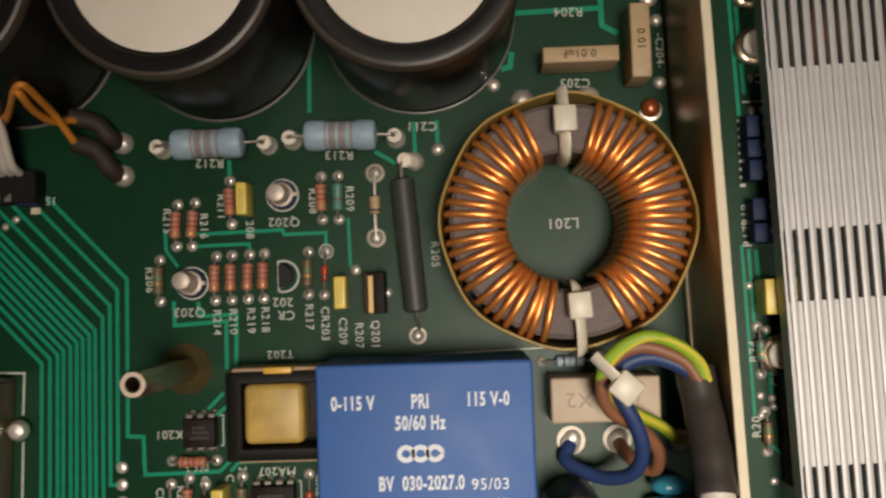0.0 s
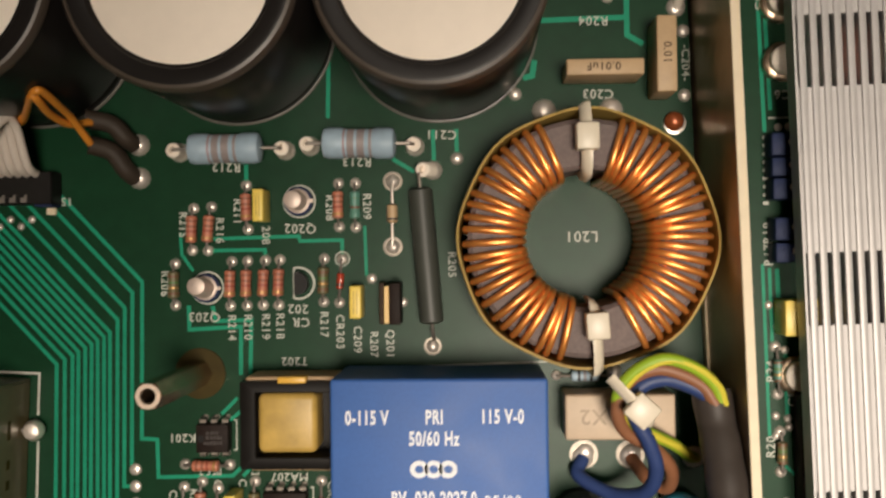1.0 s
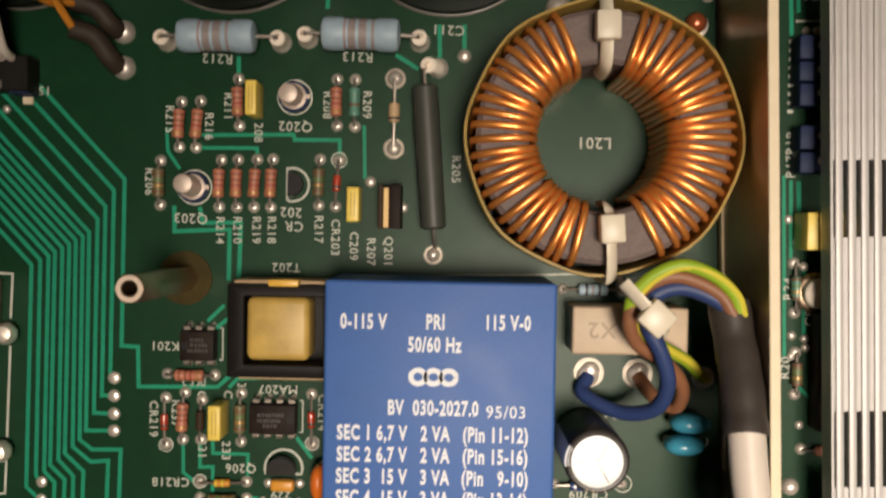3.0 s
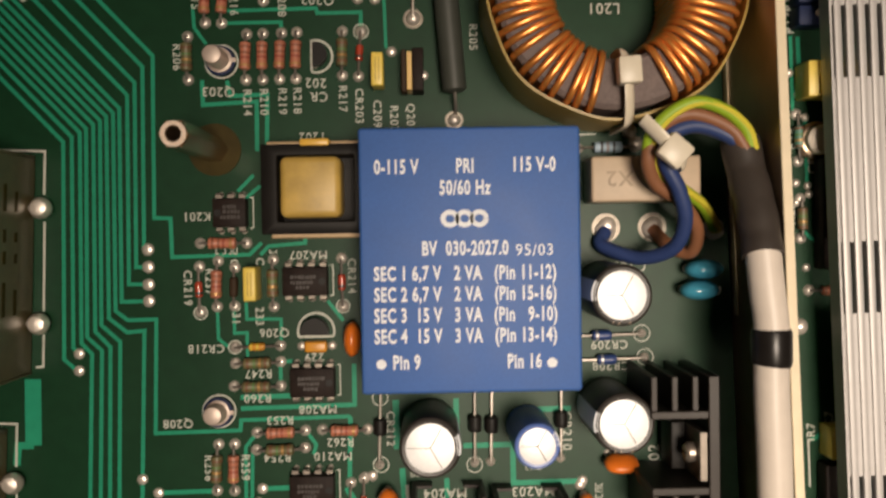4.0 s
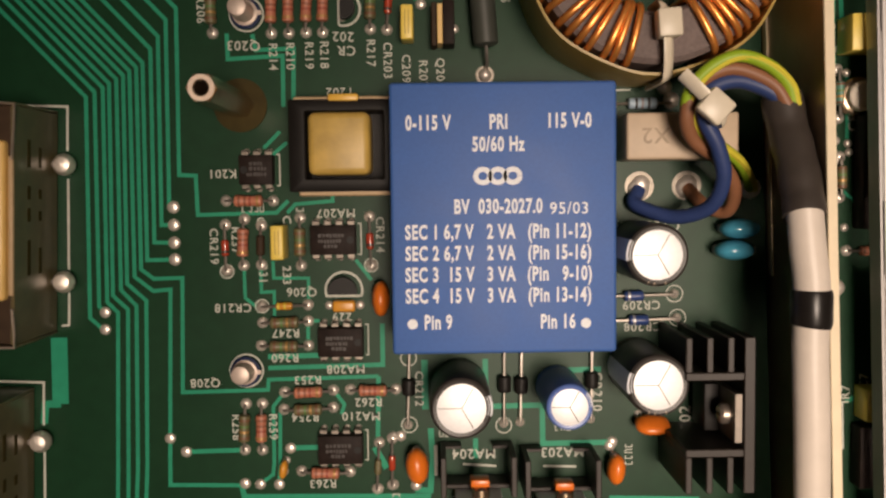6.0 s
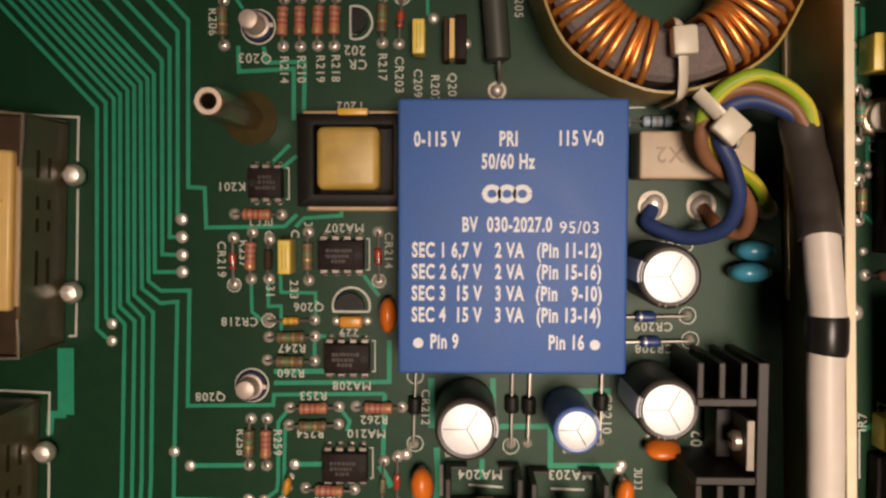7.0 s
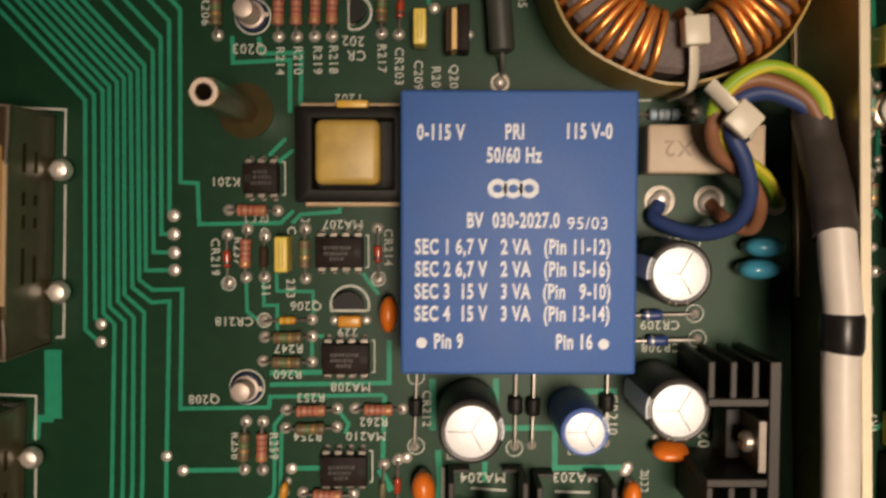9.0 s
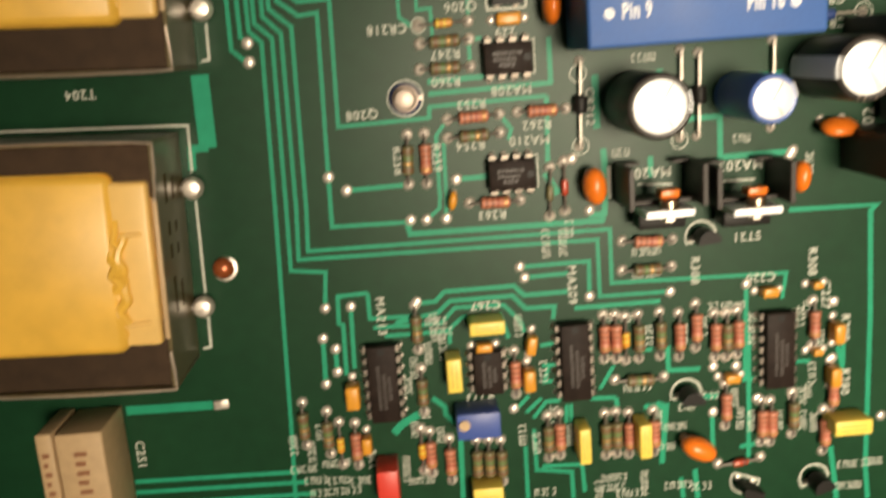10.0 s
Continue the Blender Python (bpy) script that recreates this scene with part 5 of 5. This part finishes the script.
for y in (-2.54, 0, 2.54):
    part("lead", box(B(), -3.0, -2.5, y - 0.35, y + 0.35, -1, 3.2), LEAD, ob)
# ---- two channel heatsinks ----
for q in ((-4.9, -59.1), (12.8, -60.0)):
    ob = thing("channel_heatsink", "black U-shaped heatsink holding an upright regulator", "heatsink", q, group="channel heatsinks")
    part("back", box(B(), -8.0, 8.0, 0.4, 1.4, 0.2, 7.0, 0.2, 1), ANODISED, ob)
    for s in (-1, 1):
        part("fin", box(B(), s * 7.4 - 0.6, s * 7.4 + 0.6, 0.4, 9.0, 0.2, 13.0, 0.2, 1), ANODISED, ob)
        part("lip", box(B(), s * 5.4 - 2.0, s * 5.4 + 2.0, 8.2, 9.0, 0.2, 4.0, 0.2, 1), ANODISED, ob)
    reg = thing("power_regulator", "upright black regulator with a bright tab and copper clip", "transistor", (q[0], q[1]), group="upright regulators")
    part("tab", box(B(), -4.9, 4.9, -1.2, 0.3, 3.0, 14.0, 0.15, 1), ALU, reg, "bright metal tab")
    part("body", box(B(), -4.9, 4.9, -4.6, -1.3, 2.2, 8.0, 0.3, 2), BLACK, reg)
    part("screw", lathe(B(), [(0, 0.4), (1.9, 0.4), (1.9, 2.0), (1.3, 2.6), (0, 2.6)], 16, at=(0.4, 0, 11.6), axis="y"), BRASS, reg)
    part("clip", box(B(), -1.7, 2.2, 2.6, 4.2, 9.0, 13.0, 0.3, 2), ORANGE, reg, "copper-orange insulating bush")
    part("nut", lathe(B(), [(0, -2.4), (1.4, -2.4), (1.4, -1.2), (0, -1.2)], 6, at=(0.4, 0, 11.0), axis="y"), STEEL, reg)
    for x in (-2.54, 0, 2.54):
        part("lead", box(B(), x - 0.35, x + 0.35, -3.2, -2.7, -1, 2.4), LEAD, reg)
line([(-7.9, -55.4), (-0.4, -55.9)], 0.5)
line([(10.1, -56.1), (17.5, -56.3)], 0.5)
for a, b in (((-13.9, -51.0), (-13.9, -57.9)), ((20.4, -52.0), (20.3, -57.7))):
    line([a, b], 0.8)

# ---- lower part rows ----
dip((-65.4, -94.1), 14, 90)
dip((-23.3, -92.9), 14, 90)
dip((21.8, -94.2), 14, 90)
dip((-42.5, -93.6), 8, 90)


def upright(q, kind="rust", span=10.2, **k):
    return res((q[0], q[1] + span / 2), (q[0], q[1] - span / 2), kind, **k)


for q, k in (((-16.4, -88.7), "rust"), ((-13.8, -88.9), "rust"), ((-11.6, -89.5), "amber"), ((-8.7, -89.3), "olive"), ((-3.9, -89.1), "olive"), ((0.3, -89.7), "rust"), ((4.1, -87.9), "rust"), ((8.3, -90.5), "rust"), ((10.9, -90.7), "olive"), ((13.4, -90.3), "rust"), ((30.4, -89.5), "rust"), ((10.6, -107.2), "rust"), ((-36.4, -95.2), "rust"), ((-57.3, -82.9), "olive"),
             ((-29.8, -111.2), "olive"), ((-27.2, -110.9), "rust"), ((-16.8, -111.8), "olive"), ((-14.3, -111.7), "olive"), ((-11.5, -112.1), "rust"), ((-5.8, -112.1), "rust"), ((-83.9, -103.0), "olive"), ((-78.8, -105.6), "olive"), ((-76.3, -108.4), "amber"), ((-72.8, -108.9), "rust"), ((-58.3, -111.6), "amber"), ((-56.4, -112.5), "rust"), ((-52.1, -114.6), "rust"), ((-46.1, -115.6), "olive"), ((-43.4, -115.8), "olive"), ((-40.6, -116.1), "olive"),
             ((18.8, -112.0), "rust"), ((21.0, -112.2), "rust"), ((26.0, -110.6), "olive"), ((33.3, -115.5), "rust"), ((35.0, -106.0), "rust"), ((-57.1, -97.5), "olive")):
    upright(q, k)
for p, q, k in (((-11.7, -67.4), (-0.7, -67.9), "rust"), ((-11.9, -73.9), (-1.0, -73.9), "olive"), ((-14.2, -99.0), (-3.2, -99.2), "olive"), ((9.0, -121.6), (18.8, -120.8), "red")):
    res(p, q, k)
for a, b in (((-46.1, -81.0), (-38.6, -83.9)), ((-51.6, -88.6), (-48.4, -96.2)), ((-23.8, -107.2), (-21.3, -115.5)), ((-10.5, -107.5), (-7.8, -115.4)), ((33.0, -110.7), (41.4, -114.2)), ((-47.8, -119.1), (-41.1, -124.9))):
    film_cap(a, b, 7)
def amber_block(q, rot, w, t, h):
    ob = thing("tantalum_capacitor", "small amber block tantalum capacitor on the board", "capacitor", q, rot=rot, group="amber tantalum capacitors")
    part("case", box(B(), -w / 2, w / 2, -t / 2, t / 2, 0.4, h + 0.4, min(0.6, t * 0.24), 3), AMBER, ob)
    for s in (-1, 1):
        part("lead", tube(B(), [(s * w * 0.3, 0, -1), (s * w * 0.3, 0, 0.6)], 0.28, 6), LEAD, ob)
        joint((s * (w / 2 + 0.9), 0), 1.0, 0.6, ob)
    return ob


for q, rot, w, t, h in (((-43.0, -88.1), 0, 3.6, 2.2, 3.4), ((-32.7, -88.4), 80, 4.2, 2.2, 3.6), ((-33.6, -96.2), 90, 5.0, 2.6, 4.2), ((-72.3, -96.5), 90, 5.4, 3.0, 4.4), ((20.1, -81.1), 0, 3.6, 2.2, 2.8), ((35.0, -91.5), 90, 4.6, 2.4, 4.0), ((34.5, -101.7), 90, 4.4, 2.4, 3.8), ((11.7, -100.3), 0, 3.4, 2.0, 2.8), ((-70.4, -108.4), 90, 3.8, 2.2, 3.4), ((31.0, -95.9), 0, 2.2, 1.6, 2.4), ((30.7, -80.4), 0, 2.2, 1.6, 2.4)):
    amber_block(q, rot, w, t, h)
amber_block((-33.6, -19.3), 0, 5.0, 2.5, 2.2)
drop_cap((3.3, -115.4), -28, 8.2, 5.0, 5.8)
half_round((1.9, -103.8), 0, 2.5, 4.6, "black half-round transistor tipped over its printed outline")
for q, rot in (((15.3, -126.4), 160), ((31.5, -127.3), 20), ((5.6, -67.8), 5)):
    half_round(q, rot, 2.4, 4.8)
# blue multi-turn trimmer
a, b = (-50.3, -100.9), (-40.9, -106.8)
ob = thing("trimmer", "blue square trimming potentiometer with a brass screw", "trimmer", ((a[0] + b[0]) / 2, (a[1] + b[1]) / 2))
sx, sy = (b[0] - a[0]) / 2, (a[1] - b[1]) / 2
part("case", box(B(), -sx, sx, -sy, sy, 0.3, 8, 0.3, 2), TRIMBLUE, ob)
part("screw", lathe(B(), [(0, -0.3), (1.2, -0.3), (1.2, 0.5), (0, 0.5)], 14, at=(-sx + 1.6, sy * 0.2, 8.0)), TAN, ob)
a, b = (-68.5, -112.0), (-63.9, -121.5)
ob = thing("relay_box", "red plastic rectangular component standing on the board", "component", ((a[0] + b[0]) / 2, (a[1] + b[1]) / 2))
sx, sy = (b[0] - a[0]) / 2, (a[1] - b[1]) / 2
part("case", box(B(), -sx, sx, -sy, sy, 0.3, 9, 0.3, 2), REDBOX, ob)
a, b = (-132.5, -94.8), (-122.9, -119.7)
caps_tan = [film_cap(a, b, 14.5, "large tan box capacitor at the board edge", TAN, 0.5, "suppression_capacitor"),
            film_cap((a[0] - 3.9, a[1] + 0.4), (a[0] - 0.5, b[1]), 14.5, "large tan box capacitor at the board edge", TAN, 0.5, "suppression_capacitor")]
for cap, w in zip(caps_tan, (2.6, 1.4)):
    bm = B()
    for k in range(5):
        y = abs(a[1] - b[1]) / 2 - 5.0 - k * 2.1
        box(bm, -w / 2, w / 2 - 0.5 * (k % 2), y, y + 1.0, 14.51, 14.53)
    part("print", bm, WIREBROWN, cap, smooth=False)
for q in ((-76.6, -76.9), (-77.8, -83.7), (-78.2, -94.2), (-75.3, -86.3), (-75.4, -91.6), (-71.1, -77.0), (-56.8, -77.2), (-19.1, -79.2), (-1.3, -79.7), (-34.0, -71.3), (-33.1, -73.8), (15.6, -79.4), (8.1, -98.0), (13.3, -98.2), (8.0, -108.8), (35.2, -85.1), (35.1, -98.3), (46.8, -113.3), (-37.1, -103.8), (18.1, -106.4), (26.2, -106.5)):
    joint(q, 1.2, 0.6, name="solder_pad")
for s, q, r in (("C220", (18.8, -78.1), 180), ("R308", (30.2, -75.5), -90), ("R308", (4.2, -75.3), -90), ("MA209", (-22.9, -76.3), -90), ("MA213", (-64.8, -79.7), -90), ("R273", (-44.5, -100.3), 180), ("ST21", (15.7, -68.6), 180), ("C267", (-41.9, -79.2), 180), ("C251", (-120.7, -107.0), -90), ("T204", (-121.1, -27.8), 180), ("C227", (33.3, -83.3), -90), ("R289", (37.9, -91.3), -90), ("R280", (38.2, -104.2), -90)):
    marking(s, q, 1.7, r)


def bars(q, n=4, rot=-90, h=1.7):
    """Small printed marks that cannot be read."""
    bm = B()
    for i in range(n):
        x = (i - (n - 1) / 2) * 1.3
        sides = [(x - 0.48, x - 0.26, -h / 2, h / 2), (x + 0.26, x + 0.48, -h / 2, h / 2), (x - 0.26, x + 0.26, h / 2 - 0.24, h / 2), (x - 0.26, x + 0.26, -h / 2, 0.24 - h / 2)]
        sides.pop(rng.randrange(4))
        for x0, x1, y0, y1 in sides:
            box(bm, x0, x1, y0, y1, 0.1, 0.125)
    return part("marking", bm, SILK, board, at=(q[0], q[1], 0), rot=rot, smooth=False)


for q, n, r in (((-53.3, 2.3), 4, 180), ((-43.0, 2.0), 1, -90), ((1.5, -89.8), 4, -90), ((6.0, -88.0), 4, -90), ((-6.5, -75.2), 5, 180), ((-6.4, -70.2), 5, 180), ((-9.1, -101.3), 5, 180), ((13.0, -106.0), 4, -90), ((-6.2, -89.5), 4, -90), ((-30.1, -95.6), 4, -90), ((-35.0, -84.5), 4, -90), ((-52.8, -81.9), 4, 180), ((-51.7, -84.3), 4, 180), ((-55.2, -89.1), 4, -90), ((-15.3, -122.8), 5, 180), ((-15.4, -125.2), 5, 180), ((-8.1, -124.2), 4, -90), ((-0.7, -111.6), 4, 180), ((-82.8, -116.9), 4, 180), ((-77.7, -117.4), 4, 180), ((-62.2, -116.1), 5, -90), ((-72.6, -117.9), 4, 180), ((-24.6, -111.4), 4, -90), ((-35.5, -110.3), 4, -90), ((-32.4, -112.7), 4, -90), ((16.8, -111.8), 4, -90), ((23.1, -112.4), 4, -90), ((29.8, -105.5), 3, -90), ((31.2, -113.2), 4, -90), ((28.6, -112.9), 4, -90), ((40.8, -124.6), 6, 180), ((-31.1, -124.8), 4, 180), ((-56.6, -103.3), 2, 180), ((16.9, -89.5), 6, -90), ((27.8, -87.6), 4, -90), ((-22.9, -63.7), 3, -90), ((-28.1, -66.6), 5, -90), ((-24.4, -66.8), 5, -90), ((-6.0, -29.0), 4, 180), ((14.5, -47.3), 3, 180), ((-11.3, -48.3), 3, 180), ((29.2, -53.6), 4, -90), ((-86.9, -108.2), 4, -90), ((-83.0, -109.9), 4, -90), ((-80.8, -105.4), 3, -90), ((-77.8, -113.2), 5, 180), ((-69.6, -112.9), 4, -90), ((-85.0, -113.9), 5, 180), ((-81.2, -120.1), 5, 180), ((-75.4, -120.1), 4, 180), ((-59.2, -119.2), 5, 180), ((-53.9, -108.6), 3, -90), ((-59.5, -106.7), 3, -90), ((-28.2, -106.2), 4, -90), ((-10.8, -127.0), 6, 180), ((-18.7, -125.7), 4, -90), ((-4.6, -109.8), 4, -90), ((-2.7, -116.2), 3, 180), ((-0.3, -126.1), 5, 180), ((5.0, -126.9), 4, 180), ((7.5, -104.8), 3, 180), ((2.0, -107.0), 3, 180), ((14.2, -110.9), 4, -90), ((28.5, -106.7), 4, -90), ((45.4, -124.4), 4, 180), ((39.6, -130.0), 5, 180), ((-53.5, -83.2), 5, -90), ((-51.9, -87.9), 5, -90), ((-58.6, -92.2), 4, -90), ((-60.2, -96.2), 4, -90), ((-15.6, -84.5), 2, 180), ((-11.2, -84.8), 2, 180), ((8.0, -83.7), 2, 180), ((11.2, -84.0), 2, 180), ((14.1, -84.2), 2, 180), ((29.1, -86.3), 3, -90), ((30.6, -101.4), 4, -90), ((32.4, -94.0), 4, -90)):
    bars(q, n, r)

# ---- parts on the side board ----
SB = 3.8


def side_box(a, b, h, mat, name, label, category):
    x0, x1, y0, y1 = min(a[0], b[0]), max(a[0], b[0]), min(a[1], b[1]), max(a[1], b[1])
    ob = thing(name, label, category, ((x0 + x1) / 2, (y0 + y1) / 2), z=SB)
    part("case", box(B(), (x0 - x1) / 2, (x1 - x0) / 2, (y0 - y1) / 2, (y1 - y0) / 2, 0.2, h, 0.35, 2), mat, ob)
    return ob


side_cap = side_box((72.7, 40.9), (81.5, 33.3), 7.5, YELLOW, "film_capacitor", "yellow box film capacitor on the side board", "capacitor")
for k in range(4):
    part("print", box(B(), 0.6, 2.4, -2.6 + k * 1.4, -1.9 + k * 1.4, 7.505, 7.53), OLIVEBROWN, side_cap, smooth=False)
side_box((77.6, -37.6), (84.3, -44.6), 6.5, YELLOW, "film_capacitor", "yellow box film capacitor on the side board", "capacitor")
side_box((77.0, -46.1), (85.3, -59.5), 5.0, CHIP, "chip", "large black chip on the side board", "chip")
side_box((76.7, 20.4), (84.8, -3.6), 5.0, CHIP, "chip", "large black chip on the side board", "chip")
for a, b in (((71.0, 76.5), (76.9, 71.7)), ((71.0, 71.2), (77.1, 67.3)), ((71.2, 66.8), (77.2, 62.3)), ((71.5, 58.4), (77.6, 53.6)), ((71.6, 53.0), (77.7, 48.8))):
    ob = side_box(a, b, 5.5, NAVY, "trimmer", "dark blue trimmer with a bright screw on the side board", "trimmer")
    part("screw", lathe(B(), [(0, 0.0), (0.8, 0.0), (0.8, 0.5), (0, 0.5)], 12, at=(1.2, 0.4, 5.4)), NICKEL, ob)
for q in ((74.2, 105.2), (74.6, 92.4), (76.9, 24.4)):
    ob = thing("variable_capacitor", "round cream variable capacitor on the side board", "capacitor", q, z=SB, group="round variable capacitors")
    part("base", lathe(B(), [(0, 0.1), (4.2, 0.1), (4.2, 2.0), (3.6, 2.4), (0, 2.4)], 28), BRASS, ob)
    part("rotor", lathe(B(), [(0, 2.4), (3.1, 2.4), (3.1, 4.4), (2.6, 4.8), (0, 4.8)], 28), CREAM, ob)


def side_res(p, q, mat, label):
    ob = axial("resistor", label, "resistor", p, q, 5.0, 2.1, mat, OLIVEB, 1.4)
    ob.location.z = SB * MM


side_res((72.9, 30.4), (73.3, 20.1), GREENRES, "sea-green banded resistor on the side board")
side_res((73.7, 11.8), (73.8, 3.1), OLIVERES, "olive banded resistor on the side board")
side_res((75.5, -8.4), (85.2, -8.5), BROWNRES, "rust-brown banded resistor on the side board")
for pts, w in ((((69.8, 110.7), (71.2, 77.4)), 0.8), (((71.2, 110.7), (72.5, 82.2)), 0.8), (((70.4, 48.5), (71.5, 10.9)), 0.7), (((71.9, 47.6), (72.3, 31.6), (73.4, 29.2)), 0.7), (((73.5, 47.4), (73.8, 40.2)), 0.9), (((75.1, 29.3), (75.4, 14.7)), 0.8), (((74.2, 4.9), (78.8, 0.8), (82.3, 0.8)), 0.7), (((76.0, -41.6), (79.6, -39.7)), 1.0)):
    trace(list(pts), w, side_board, SB)
for q in ((71.6, 39.5), (73.4, 34.7), (75.0, 29.7), (75.5, 14.7), (75.0, -3.4), (72.9, 15.3), (73.0, 11.0), (74.2, 78.4), (76.4, 78.5), (75.8, 12.8)):
    joint(q, 0.95, 0.6, side_board, "solder_pad", SB)
joint((73.4, -16.4), 1.9, 1.6, side_board, "solder_pad", SB)
for s, q, r in (("C9", (70.5, 105.7), 90), ("C6", (75.1, 85.6), 180), ("R19", (71.7, 55.2), 90), ("R17", (71.8, 50.4), 90), ("R24", (72.0, 25.0), 90), ("C8", (76.6, 19.0), 90), ("R20", (71.8, 8.5), 90), ("R7", (75.9, -39.5), 90), ("C7", (79.9, -37.1), 90)):
    marking(s, q, 1.7, r, side_board, SB)
for y in range(9):
    q = (71.3, 76.2)
    line([(q[0] - 0.6, q[1] - y * 1.8), (q[0] + 0.6, q[1] - y * 1.8)], 0.7, side_board, SB)
line([(75.5, -52.1), (75.2, -41.6), (76.6, -41.6)], 0.4, side_board, SB)
line([(79.3, -52.0), (79.2, -46.7), (80.9, -46.7)], 0.4, side_board, SB)
line([(72.0, 80.4), (77.5, 80.5), (77.3, 85.3)], 0.4, side_board, SB)

# parts that show through the slots of the cover
for q, w, d, h, mat, lab in (((85.0, 92.0), 5.6, 11.0, 11.0, BROWNRES, "rust-brown power resistor under the slotted cover"), ((90.6, 92.4), 3.2, 8.0, 10.6, BEIGE, "beige box part under the slotted cover"), ((97.0, 92.0), 7.0, 9.0, 9.6, ANODISED, "dark grey box part under the slotted cover")):
    side_box((q[0] - w / 2, q[1] + d / 2), (q[0] + w / 2, q[1] - d / 2), h, mat, "box_component", lab, "component")
for q in ((84.5, 43.2), (96.0, 43.2)):
    ob = dip(q, 14, 90, "black dual in-line chip under the slotted cover")
    ob.location.z = SB * MM
